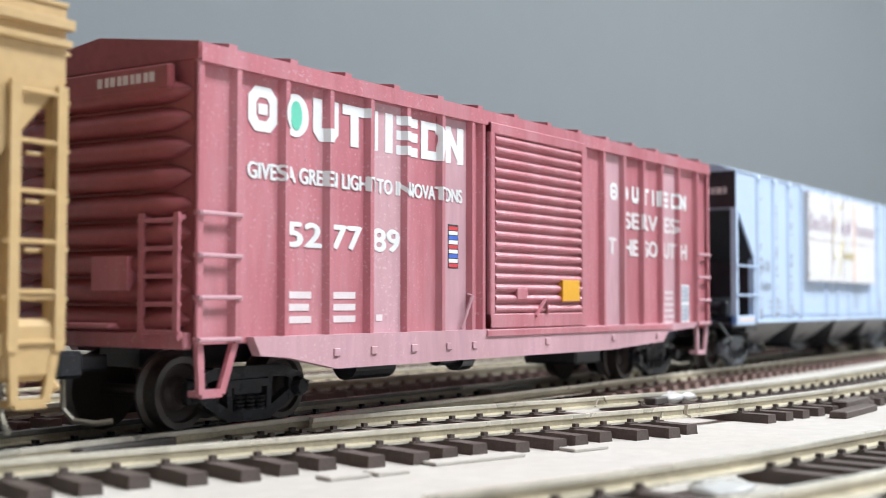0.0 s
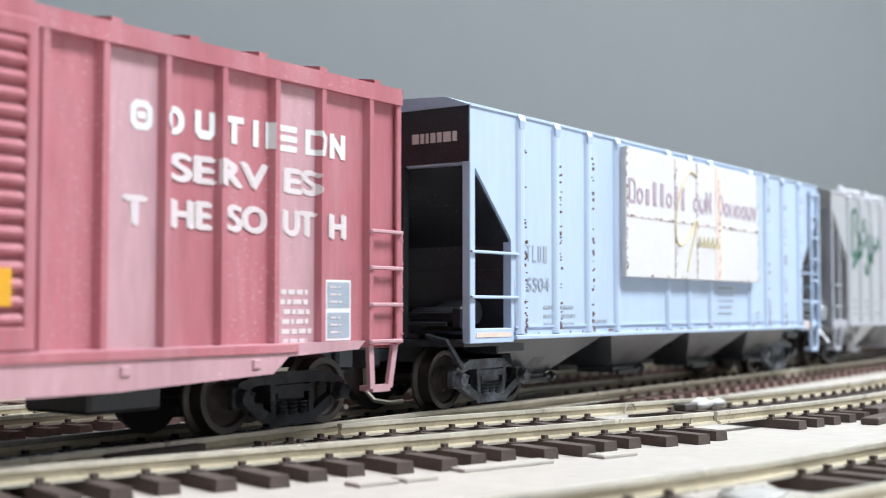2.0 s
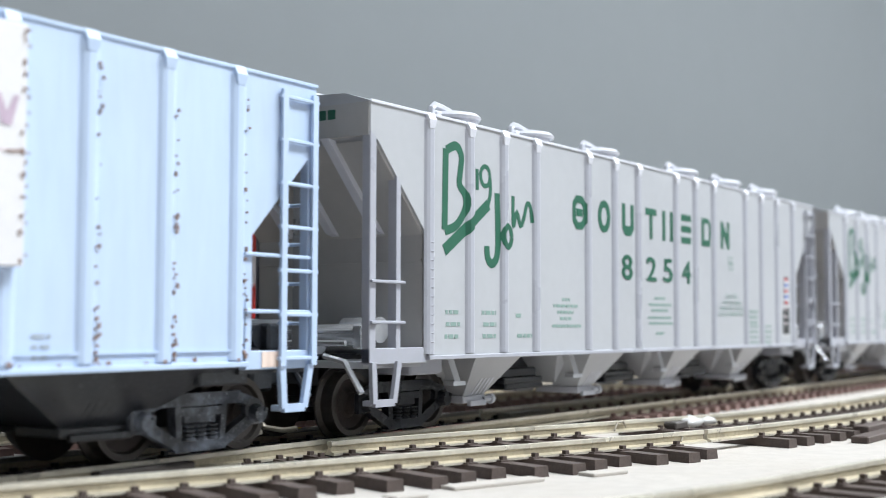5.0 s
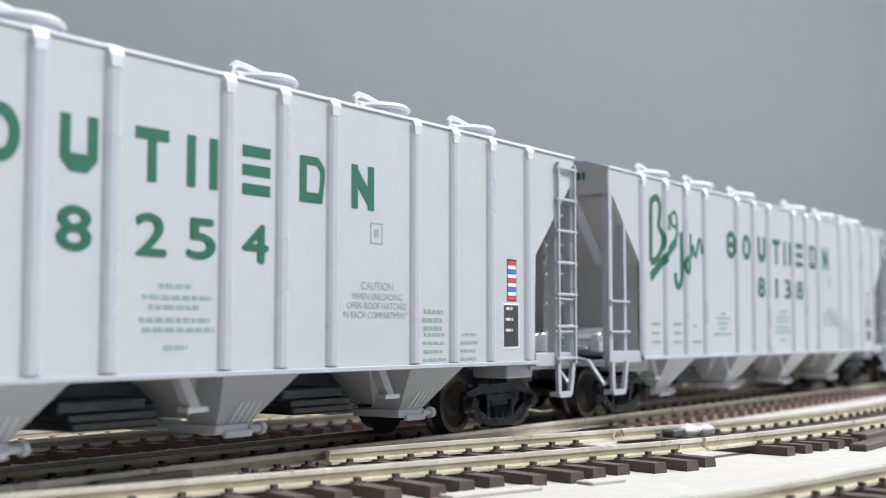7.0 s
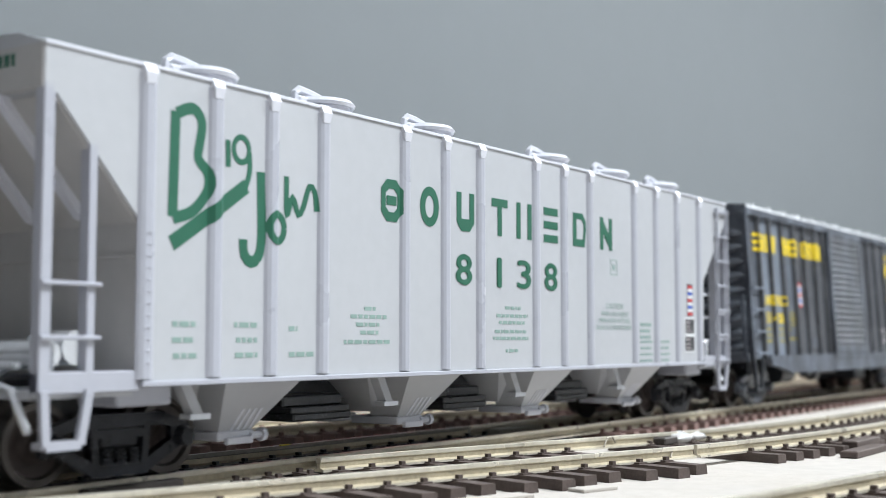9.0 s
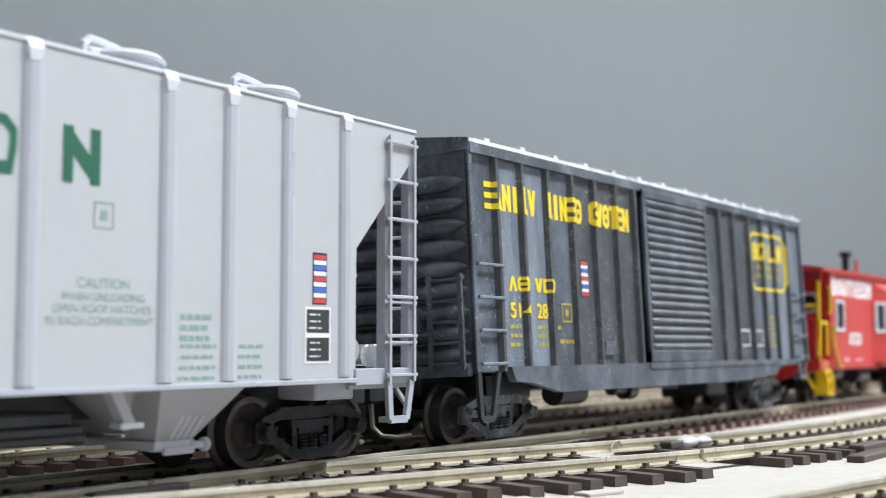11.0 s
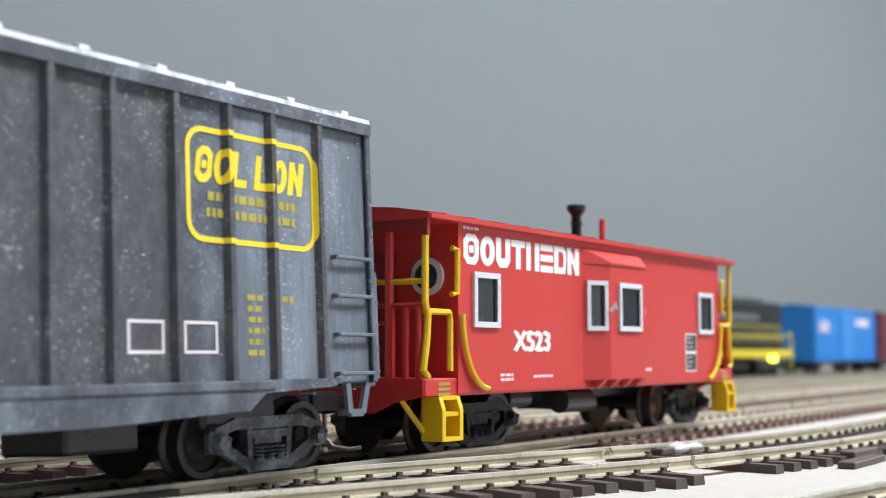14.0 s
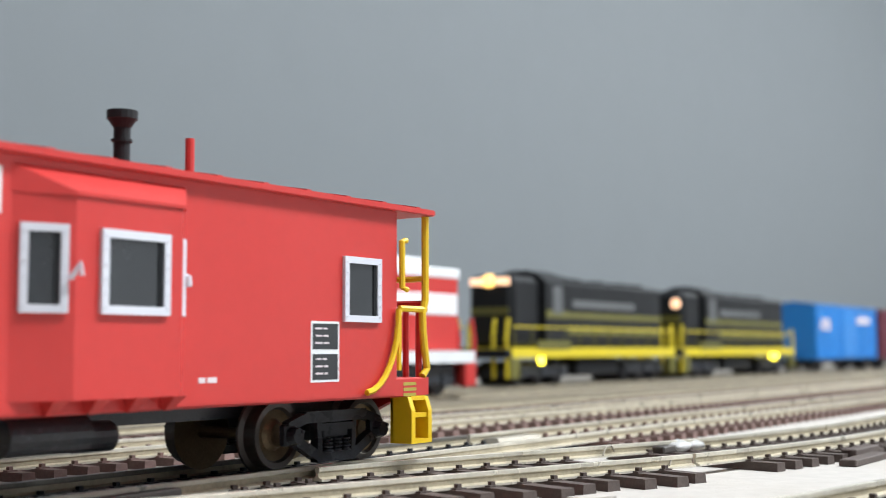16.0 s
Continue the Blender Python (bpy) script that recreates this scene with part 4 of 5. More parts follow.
    part("centre_sill", box(B(), 6, L - 6, -3.4, 3.4, 8.0, zb + 0.5), BLACK, car)
    for k in range(len(bays) - 1 if slant_ribs else 0):
        xm = (bays[k] + bays[k + 1]) / 2
        bm = box(B(), xm - 7, xm + 7, -8.4, 8.4, 7.6, 9.4, 0.3)
        box(bm, xm - 6, xm + 8, -9.2, 9.2, 6.6, 7.7, 0.2), box(bm, xm - 5, xm + 9, -8.8, 8.8, 5.4, 6.7, 0.3)
        part("sill_block", bm, BLACK, car, "black stepped block under the sill")
    for xc in (truck_x, L - truck_x):
        for s in (-1, 1):
            part("body_bolster", box(B(), xc - 4.5, xc + 4.5, min(s * 9.0, s * 16.4), max(s * 9.0, s * 16.4), 9.6, zb - 0.2, 0.3), posts_paint if slant_ribs else BLACK, car)
    truck(car, truck_x, 5.2, frame=truck_paint), truck(car, L - truck_x, 5.2, frame=truck_paint)
    coupler(car, 1.0, -8.5), coupler(car, L - 1.0, 8.5)
    # climbing gear
    for s in (-1, 1):
        if left_step:
            stirrup(car, 0.8, 7.2, s * (y - 0.2), zb - 0.4, 5.8, posts_paint, 1.2)
        stirrup(car, L - 7.2, L - 1.4, s * (y - 0.2), zb - 0.4, 6.2, posts_paint, 1.2)
        ladder(car, L - 7.4, L - 1.1, s * y, zb - 0.4, ladder_top, rungs, posts_paint, out=0.3, stile=stile)
        bm = B()
        for k in range(12 if bolts else 0):
            z = zb + 2.5 + k * 1.45
            rod(bm, (x1 - 0.4, s * (y + 0.2), z), (x1 + 1.0, s * (y + 0.6), z), 0.17, 5)
        if bolts:
            tagged(part("step_bolts", bm, posts_paint, car), kind="stuff")
        else:
            bm.free()
    for k in range(6):
        z = zb + 5.4 + 5.7 * k
        part("end_grab", tube(B(), [(L - 1.0, -y + 1.2, z), (L + 1.2, -y + 1.2, z), (L + 1.2, -y + 6, z), (L - 1.0, -y + 6, z)], 0.3), rim, car)
    return car

FACE = -18.0  # painted sides of the boxcars
TRAIN = []


def on_train(car, x):
    car.location = (x * MM, 0, 0)
    TRAIN.append((car, x * MM))
    return car


def colour_stack(car, x, z, y, w=2.7, h=0.78, n=9):
    """A small dark-edged tag of red, white and blue bars, its top at z."""
    tag = part("colour_tag", flat(B(), x - 0.2, x + w + 0.2, z - n * h - 0.2, z + 0.2, y), BLACK_INK, car, "dark-edged tag of coloured bars")
    for i in range(n):
        part("tag_bar", flat(B(), x, x + w, z - (i + 1) * h, z - (i + 1) * h + h * 0.82, y - 0.03), (RED_INK, WHITE, BLUE_INK, WHITE)[i % 4], tag)


def data_plate(car, x0, x1, z0, z1, y, halves=2, field=BLACK_INK):
    p = part("data_plate", flat(B(), x0, x1, z0, z1, y), WHITE, car, "white-framed black data plate")
    h = (z1 - z0) / halves
    for i in range(halves):
        part("plate_field", flat(B(), x0 + 0.35, x1 - 0.35, z0 + i * h + 0.35, z0 + (i + 1) * h - 0.35, y - 0.05), field, p)
        part("plate_writing", bars(B(), x0 + 0.8, x0 + 0.62 * (x1 - x0), z0 + (i + 1) * h - 1.2, 3, h / 4.2, h / 16, y - 0.1, i), WHITE_WORN, p)


# red boxcar
RED_POSTS = (7.4, 17.2, 27.0, 36.8, 46.4, 56.4, 65.6, 69.0, 107.5, 115.9, 125.5, 135.1, 145.0, 154.6, 165.4)
red = boxcar("weathered oxide-red ribbed boxcar with faded pink panels and white lettering", OXIDE, OXIDE,
             RED_POSTS, (70.2, 106.2))
for a, b, z0 in ((37.8, 45.4, 12.2), (57.4, 64.6, 12.2), (116.9, 124.5, 12.2), (146.0, 153.6, 12.2)):
    part("faded_panel", flat(B(), a, b, z0, 48.4, FACE - 0.06), OXIDE_FADED, red, "pink faded steel panel")
wordmark(red, 10.0, 64.6, 40.9, 6.2, FACE - 0.12, "southern", WHITE, "white lettering shape", 0.14, RED_POSTS, stroke=0.34)
part("green_dot", prism(B(), [(19.9 + 1.25 * math.cos(a), 44.0 + 2.1 * math.sin(a)) for a in [2 * math.pi * k / 20 for k in range(20)]], FACE - 0.2, FACE - 0.13), GREEN_DOT, red)
part("slogan", over_posts(words("GIVES A GREEN LIGHT TO INNOVATIONS", 10.0, 34.4, 63.2, 2.2, FACE - 0.12, 0.4), RED_POSTS), WHITE, red)
part("number", words("52", 18.2, 25.4, 25.6, 3.4, FACE - 0.1, 0.45), WHITE, red)
part("number", words("77", 28.2, 25.4, 35.2, 3.4, FACE - 0.1, 0.45), WHITE, red)
part("number", words("89", 38.0, 25.4, 45.0, 3.4, FACE - 0.1, 0.45), WHITE, red)
bm = B()
for i in range(3):
    flat(bm, 18.6, 23.5 - 0.5 * (i % 2), 18.0 - 1.75 * i, 19.0 - 1.75 * i, FACE - 0.1)
    flat(bm, 28.4, 33.8, 18.0 - 1.75 * i, 19.0 - 1.75 * i, FACE - 0.1)
flat(bm, 39, 40.6, 14.6, 15.6, FACE - 0.12)
tagged(part("small_print", bm, WHITE_WORN, red), kind="stuff")
colour_stack(red, 59.2, 30.4, FACE - 0.12)
part("route_plate", box(B(), 95.9, 102.8, FACE - 2.0, FACE - 0.9, 17.7, 21.8, 0.1), PLATE_YELLOW, red, "amber yellow plate on the door")
part("blank_plate", box(B(), 79.0, 82.6, FACE - 1.9, FACE - 0.9, 18.0, 20.0, 0.1), OXIDE, red)
part("door_latch", tube(B(), [(86, FACE - 1.6, 15), (89, FACE - 1.9, 18), (90.5, FACE - 1.6, 15.5)], 0.4), OXIDE, red)
wordmark(red, 120.2, 162.0, 39.0, 3.6, FACE - 0.12, "southern", WHITE, "white lettering shape", 0.34, RED_POSTS)
for text, a, b, z in (("SERV", 126.8, 143.8, 33.4), ("ES", 147.4, 154.0, 33.4), ("T", 119.4, 122.6, 27.6), ("HE", 126.9, 133.4, 27.6),
                      ("SO", 136.6, 143.6, 27.6), ("UT", 147.2, 153.4, 27.6), ("H", 157.0, 160.2, 27.6)):
    part("slogan", over_posts(words(text, a, z, b, 3.3, FACE - 0.12, 0.65), RED_POSTS), WHITE_WORN, red)
tagged(part("small_print", bars(B(), 146.6, 153.0, 19.4, 6, 1.35, 0.7, FACE - 0.12, 3), WHITE_WORN, red), kind="stuff")
data_plate(red, 156.0, 161.6, 12.9, 21.6, FACE - 0.15, field=GREY_INK)
part("end_board", box(B(), -1.9, -0.6, -15.2, 13.0, 45.2, 48.4, 0.2), OXIDE_END_SHADE, red)
bm = B()
for k in range(9):
    box(bm, -1.98, -1.88, -12.6 + 1.25 * k, -11.7 + 1.25 * k - 0.2 * (k % 2), 46.2, 47.5)
tagged(part("end_mark", bm, WHITE_WORN, red), kind="stuff")
rnd = random.Random(3)
bm = B()
for k in range(80):
    x, z = rnd.uniform(1, 172), 9.0 + 40 * rnd.random() ** 1.6
    w = rnd.uniform(0.08, 0.2)
    flat(bm, x, x + w, z, z + w * rnd.uniform(0.6, 3.0), FACE - (1.05 if z < 12 else 0.1))
tagged(part("dust_speck", bm, OXIDE_FADED, red, "pale pink dust specks"), kind="stuff")
for x in (36, 46.5, 56.5, 64.5, 27, 90, 118, 140):
    part("sill_tab", box(B(), x, x + 1.5, FACE - 1.65, FACE - 1.3, 9.6, 10.8, 0.1), OXIDE_FADED, red)
part("grab_iron", tube(B(), [(62.4, FACE - 0.6, 13.0), (64.6, FACE - 1.4, 18.6), (64.8, FACE - 0.4, 18.8)], 0.3), OXIDE_FADED, red)
on_train(red, 114.5)

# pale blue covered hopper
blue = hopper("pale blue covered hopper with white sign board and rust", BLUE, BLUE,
              (16, 28.5, 41, 53, 77, 88, 100, 124.5, 135.5, 147.5, 160), (32, 71, 109, 144), 176.0, BLACK, BLACK, slope=(1.4, 41.5, 14.0, 28.6), mid_post=13.6, rim=BLUE, slant_ribs=False, rise=2.4, grabs=(19.4, 27.0), bolts=False, left_step=False, truck_x=16.0, truck_paint=DUST_GLINT_TRUCK, deck=(8.0, 8.0), bay_form=(-19.0, 17.5, -5.5, 5.0, -10.5), rungs=7, stile=0.55)
YB = -18.2
board = part("sign_board", box(B(), 53.6, 125.6, YB - 1.9, YB - 0.3, 23.8, 50.2, 0.12), SIGN, blue, "white painted sign board with rust stains")
for x in (77.0, 88.5, 100.5):
    part("board_joint", box(B(), x - 0.25, x + 0.25, YB - 2.0, YB - 1.8, 23.9, 50.1), WHITE_WORN, board)
part("board_joint", box(B(), 53.7, 125.5, YB - 1.97, YB - 1.8, 36.0, 36.3), WHITE_WORN, board)
part("rust_streak", box(B(), 99.0, 102.6, YB - 1.98, YB - 1.82, 24.0, 50.0), RUST_STREAK, board)
# added black plates block the bright background behind the far end openings
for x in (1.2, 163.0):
    part("added_black_backing", box(B(), x, x + 12.0, 16.2, 17.4, 13.5, 42.0), BLACK, blue)
rnd = random.Random(5)
bm = B()
for k in range(170):
    x = rnd.choice((77.0, 88.5, 100.8, 53.8, 125.2)) + rnd.uniform(-0.4, 0.4)
    z = rnd.uniform(24, 50)
    flat(bm, x, x + rnd.uniform(0.12, 0.4), z, z + rnd.uniform(0.15, 0.7), YB - 2.05)
for k in range(40):
    x = rnd.uniform(54, 125)
    z = rnd.choice((36.0, 36.2, 24.0))
    flat(bm, x, x + rnd.uniform(0.3, 1.2), z, z + rnd.uniform(0.15, 0.4), YB - 2.05)
tagged(part("rust_spotting", bm, RUST, board), kind="stuff")
wordmark(board, 54.8, 125.0, 38.9, 5.0, YB - 2.02, "roiiioii oun oohoouv", MAROON_INK, "faded maroon lettering shape", 0.14, low=(1, 2, 5, 9, 10, 14, 15, 16, 17, 18, 19), stroke=0.21)
swash = [(88, 47.0), (84, 47.6), (79.5, 43), (77, 36), (78, 31.5), (82, 32), (86, 35.5), (88, 37.2), (86.5, 33), (84, 28), (83, 25.5)]
part("script_stroke", tube(B(), [(p[0], YB - 2.0, p[1]) for p in smooth_path(swash, 1.2)], 0.24), OCHRE_INK, board, "ochre script swash")
for k in range(5):
    x = 89 + k * 2.4
    part("script_stroke", tube(B(), [(x, YB - 2.0, 31.2), (x + 0.8, YB - 2.0, 33.6), (x + 1.5, YB - 2.0, 31.2), (x + 2.4, YB - 2.0, 32.2)], 0.16), OCHRE_INK, board)
bm = B()
for x in (16, 28.5, 41, 135.5, 147.5, 160):
    for k in range(34):
        z, w = 13 + 35 * rnd.random() ** 1.5, rnd.uniform(0.1, 0.34)
        at = x + rnd.uniform(0.9, 1.6)
        flat(bm, at, at + w, z, z + w * rnd.uniform(0.8, 2.2), YB - 0.62, 0.3)
for k in range(40):
    x = rnd.uniform(16, 160)
    flat(bm, x, x + rnd.uniform(0.2, 0.9), 12.9, 12.9 + rnd.uniform(0.15, 0.6), YB - 0.75)
tagged(part("rust_spotting", bm, RUST, blue), kind="stuff")
wordmark(blue, 18.2, 26.0, 25.8, 3.0, YB - 0.1, "tlub", GREY_INK, "grey lettering shape", 0.4)
part("number", words("5504", 18.2, 20.6, 26.0, 2.4, YB - 0.1, 0.1), GREY_INK, blue)
bm = bars(B(), 24, 27.5, 17.4, 3, 1.6, 0.6, YB - 0.1, 7)
bars(bm, 30, 36, 17.4, 3, 1.6, 0.6, YB - 0.1, 8), bars(bm, 43, 49, 14.6, 1, 1, 0.6, YB - 0.1, 9), bars(bm, 104, 114, 22.0, 5, 1.5, 0.5, YB - 0.1, 10), bars(bm, 128, 131, 16, 3, 1.2, 0.5, YB - 0.1, 11)
tagged(part("small_print", bm, GREY_INK, blue), kind="stuff")
bm = bars(B(), 4.0, 15.0, 45.6, 1, 1, 1.7, 0, 12)
tagged(part("end_mark", bm, WHITE_WORN, blue), kind="stuff").matrix_basis = Matrix.Translation((-0.0004, -0.002, 0)) @ Matrix.Rotation(radians(-90), 4, "Z")
part("rusty_sill", flat(B(), 2.0, 13.0, 12.6, 13.4, YB - 0.1), RUST_STREAK, blue)
part("rust_sill", flat(B(), 165.0, 169.5, 11.9, 14.0, YB - 0.1), RUST_STREAK, blue)
on_train(blue, 307.0)

GREY_POSTS = (15.6, 27.4, 38.3, 49.4, 69.5, 81.0, 91.8, 111.0, 121.8, 132.6, 153.0, 164.0, 175.4, 188.0)


def grey_hopper(number, label, seed):
    car = hopper(label, GREY, RIB_GREY, GREY_POSTS, (38.4, 79.8, 119.5, 161.0), 205.8, GREY, GREY_DARK, hatches=(29.5, 55.0, 82.4, 123.2, 150.2, 176.0), posts_paint=RIB_GREY)
    y = -18.25
    # the green mark: an upright with a bow, a slanting bar, a hook, rings and a wave
    def stroke(pts, w):
        pts = smooth_path(pts, 0.7) if len(pts) > 2 else pts
        near, off = [], []
        for i, p in enumerate(pts):
            d0 = Vector(p) - Vector(pts[max(i - 1, 0)])
            d1 = Vector(pts[min(i + 1, len(pts) - 1)]) - Vector(p)
            d = (d0.normalized() + d1.normalized()).normalized()
            n = Vector((-d.y, d.x)) * w / 2
            near.append((p[0] - n.x, p[1] - n.y)), off.append((p[0] + n.x, p[1] + n.y))
        bm = B()
        va = [[bm.verts.new((q[0], y + dy, q[1])) for q in side] for dy in (-0.02, 0.05) for side in (near, off)]
        for i in range(len(pts) - 1):
            for p, q in ((0, 1), (3, 2), (2, 0), (1, 3)):
                bm.faces.new((va[p][i], va[p][i + 1], va[q][i + 1], va[q][i]))
        for i in (0, -1):
            bm.faces.new([va[k][i] for k in (0, 1, 3, 2)])
        part("emblem_stroke", over_posts(bm, GREY_POSTS, 0.6, 0.55, 1.45), GREEN, car, "green stroke of a slanting emblem")

    stroke([(20.2, 46.6), (19.9, 33.2)], 1.6)
    stroke([(20.4, 46.4), (23.2, 47.4), (24.8, 45.8), (24.4, 42.8), (24.2, 41.0), (25.9, 39.4), (25.9, 37.0), (23.4, 34.2), (20.0, 33.0)], 1.5)
    stroke([(19.8, 29.8), (26.5, 34.0), (33.2, 38.4)], 2.0)
    stroke([(29.6, 44.2), (29.7, 40.6)], 0.9)
    stroke([(32.2 + 1.5 * math.cos(k * math.pi / 5), 43.2 + 1.7 * math.sin(k * math.pi / 5)) for k in range(11)], 0.8), stroke([(33.7, 43.0), (33.8, 40.4), (33.0, 38.2)], 0.9)
    stroke([(36.0, 40.6), (36.2, 31.6), (35.6, 29.0), (34.2, 28.2), (32.9, 29.2), (32.7, 31.2)], 1.6)
    stroke([(39.2 + 1.7 * math.cos(k * math.pi / 5), 33.2 + 1.9 * math.sin(k * math.pi / 5)) for k in range(11)], 1.1)
    stroke([(41.3, 40.6), (41.4, 35.2), (42.6, 37.8), (43.8, 35.4), (44.9, 36.6), (46.2, 39.6), (47.4, 38.9), (47.8, 36.2)], 1.0)
    wordmark(car, 62.8, 147.4, 36.2, 6.6, y - 0.03, "southern", GREEN, "green lettering shape", 0.49, GREY_POSTS, rib=(0.6, 0.55, 1.45), starts=(63.2, 73.6, 84.3, 95.4, 103.9, 113.9, 125.4, 137.0), stroke=0.27)
    for i, ch in enumerate(number):
        x = (84.2, 95.8, 104.2, 114.2)[i]
        part("number", words(ch, x + (1.5 if ch == "1" else 0), 27.2, x + (2.7 if ch == "1" else 4.6), 5.0, y - 0.03, 0.28), GREEN, car)
    bm = B()
    for x0, x1, z, n in ((20, 24.5, 19.4, 3), (31, 36, 19.4, 3), (42, 44, 19.0, 1), (42, 48, 15.4, 1), (154.9, 161.2, 20.8, 3), (154.9, 161.8, 17.2, 4), (165.8, 171.2, 17.2, 4)):
        bars(bm, x0, x1, z, n, 1.35 if z < 18 or z > 20 else 2.0, 0.5 if n > 3 else 0.7, y, seed + int(x0))
    # centred notices
    for mid, rows in ((60.4, ((1.6, 22.2), (5.2, 21.0), (3.4, 19.8), (2.6, 18.6), (6.2, 17.2))), (102.5, ((3.0, 23.2), (6.3, 21.8), (5.1, 20.6), (6.4, 19.0), (6.7, 17.8), (2.4, 15.6)))):
        for half, z in rows:
            bars(bm, mid - half, mid + half, z, 1, 1, 0.6, y, seed + int(z))
    tagged(part("small_print", bm, GREEN_PALE, car), kind="stuff")
    for text, x0, x1, z, h in (("CAUTION", 139.4, 147.2, 24.2, 1.2), ("WHEN UNLOADING", 137.2, 149.6, 22.7, 1.0), ("OPEN ROOF HATCHES", 136.0, 150.6, 21.3, 1.0), ("IN EACH COMPARTMENT", 135.2, 151.0, 19.9, 1.0)):
        part("notice", words(text, x0, z, x1, h, y), GREEN_PALE, car)
    bm = flat(flat(B(), 141.6, 144.6, 31.2, 31.4, y), 141.6, 144.6, 34.2, 34.4, y)
    flat(flat(flat(bm, 141.6, 141.8, 31.4, 34.2, y), 144.4, 144.6, 31.4, 34.2, y), 142.6, 143.6, 32.2, 33.4, y)
    part("repack_stencil", bm, GREEN_PALE, car)
    colour_stack(car, 181.0, 30.6, y - 0.02)
    data_plate(car, 179.2, 184.8, 15.0, 23.0, y - 0.02, 1 if number == "8254" else 2)
    bm = bars(B(), -14.5, 13.5, 49.3, 1, 1, 1.5, 0, seed)
    bars(bm, -6.5, 7.5, 47.2, 1, 1, 1.4, 0, seed + 1)
    tagged(part("end_mark", bm, GREEN, car, "green stencil on the end header"), kind="stuff").matrix_basis = Matrix.Translation((0.0000, -0.0, 0)) @ Matrix.Rotation(radians(90), 4, "Z")
    return car


on_train(grey_hopper("8254", "clean light grey covered hopper, green lettering, white roof hatches", 20), 495.2)
on_train(grey_hopper("8138", "clean light grey covered hopper with green lettering and round hatches", 40), 715.2)
tan = hopper("tan covered hopper with moulded ladders at its end", TAN, TAN, (17, 40, 65, 90, 115, 140, 165), (40, 85, 130), 188.0, TAN, TAN, rim=TAN, slope=(1.2, 42.0, 16.0, 26.0), ladder_top=42.0, rungs=6, stile=0.7)
part("end_casting", box(B(), 180.0, 187.0, -18.6, -6, 8.6, 15.6, 0.8), TAN, tan)
part("eave_band", box(box(B(), 0, 188.2, -19.0, -18.0, 46.6, 47.4, 0.1), 0, 188.4, -19.2, -18.0, 48.6, 49.8, 0.1), TAN, tan)
on_train(tan, -94.0)

# black boxcar
DARK_POSTS = (8.9, 17.8, 27.2, 37.0, 46.4, 56.0, 65.0, 103.4, 112.4, 121.6, 132.0, 141.8, 150.4, 160.6)
dark = boxcar("weathered black ribbed boxcar with yellow lettering and a dusty roof", BLACK_CAR, mat("dusty_roof", (0.72, 0.74, 0.77), 0.6, var=0.3, scale=200, grime=(0.1, 0.1, 0.11), grime_amount=0.9, grime_scale=260, bump=0.5),
              DARK_POSTS, (67.4, 102.6), door_ribs=18, ze=52.0, truck_paint=DUST_GLINT_TRUCK, ladder_z=(12.4, 31.6), ladder_x=(2.2, 8.6))
wordmark(dark, 5.6, 63.0, 40.7, 4.9, FACE - 0.12, "eanilv lines svsten", YELLOW_INK, "yellow lettering shape", 0.05, DARK_POSTS, stroke=0.36)
wordmark(dark, 12.6, 28.0, 26.4, 2.7, FACE - 0.12, "as vr", YELLOW_INK, "yellow lettering shape", 0.12, DARK_POSTS)
part("number", over_posts(words("514", 12.8, 21.6, 19.0, 2.7, FACE - 0.12, 0.4), DARK_POSTS), YELLOW_INK, dark)
part("number", over_posts(words("28", 22.2, 21.6, 26.0, 2.7, FACE - 0.12, 0.4), DARK_POSTS), YELLOW_INK, dark)
bm = bars(B(), 12, 16.5, 19.6, 3, 1.6, 0.7, FACE - 0.1, 61)
bars(bm, 21.5, 26, 19.6, 3, 1.6, 0.7, FACE - 0.1, 62), bars(bm, 30, 36, 17.0, 1, 1.6, 0.7, FACE - 0.1, 63), bars(bm, 29.6, 31.5, 19.6, 1, 1.6, 0.7, FACE - 0.1, 64)
bars(bm, 145, 148.5, 23.6, 6, 1.5, 0.8, FACE - 0.1, 65), bars(bm, 151, 155, 23.6, 1, 1.5, 0.8, FACE - 0.1, 66), bars(bm, 142, 149, 0, 0, 1, 1, 0)
tagged(part("small_print", bm, YELLOW_DIM, dark), kind="stuff")
bm = B()
for a, b, c, d in ((0, 4, 0, 0.35), (0, 4, 3.3, 3.65), (0, 0.35, 0, 3.65), (3.65, 4, 0, 3.65), (1.4, 2.6, 1.2, 2.5)):
    flat(bm, 31.6 + a, 31.6 + b, 21.0 + c, 21.0 + d, FACE - 0.1)
part("repack_stencil", bm, YELLOW_DIM, dark)
colour_stack(dark, 40.2, 33.4, FACE - 0.12)
# the round-cornered yellow herald
bm = B()
x0, x1, z0, z1, rr = 134.2, 160.0, 31.0, 46.4, 3.0
loop = []
for cx, cz, a0 in ((x1 - rr, z1 - rr, 0), (x0 + rr, z1 - rr, 90), (x0 + rr, z0 + rr, 180), (x1 - rr, z0 + rr, 270)):
    loop += [(cx, cz, math.cos(radians(a0 + k * 15)), math.sin(radians(a0 + k * 15))) for k in range(7)]
n = len(loop)
for i in range(n):
    a, b = loop[i], loop[(i + 1) % n]
    q = [(a[0] + a[2] * rr, a[1] + a[3] * rr), (b[0] + b[2] * rr, b[1] + b[3] * rr), (b[0] + b[2] * (rr - 0.75), b[1] + b[3] * (rr - 0.75)), (a[0] + a[2] * (rr - 0.75), a[1] + a[3] * (rr - 0.75))]
    prism(bm, q, FACE - 0.12, FACE - 0.06)
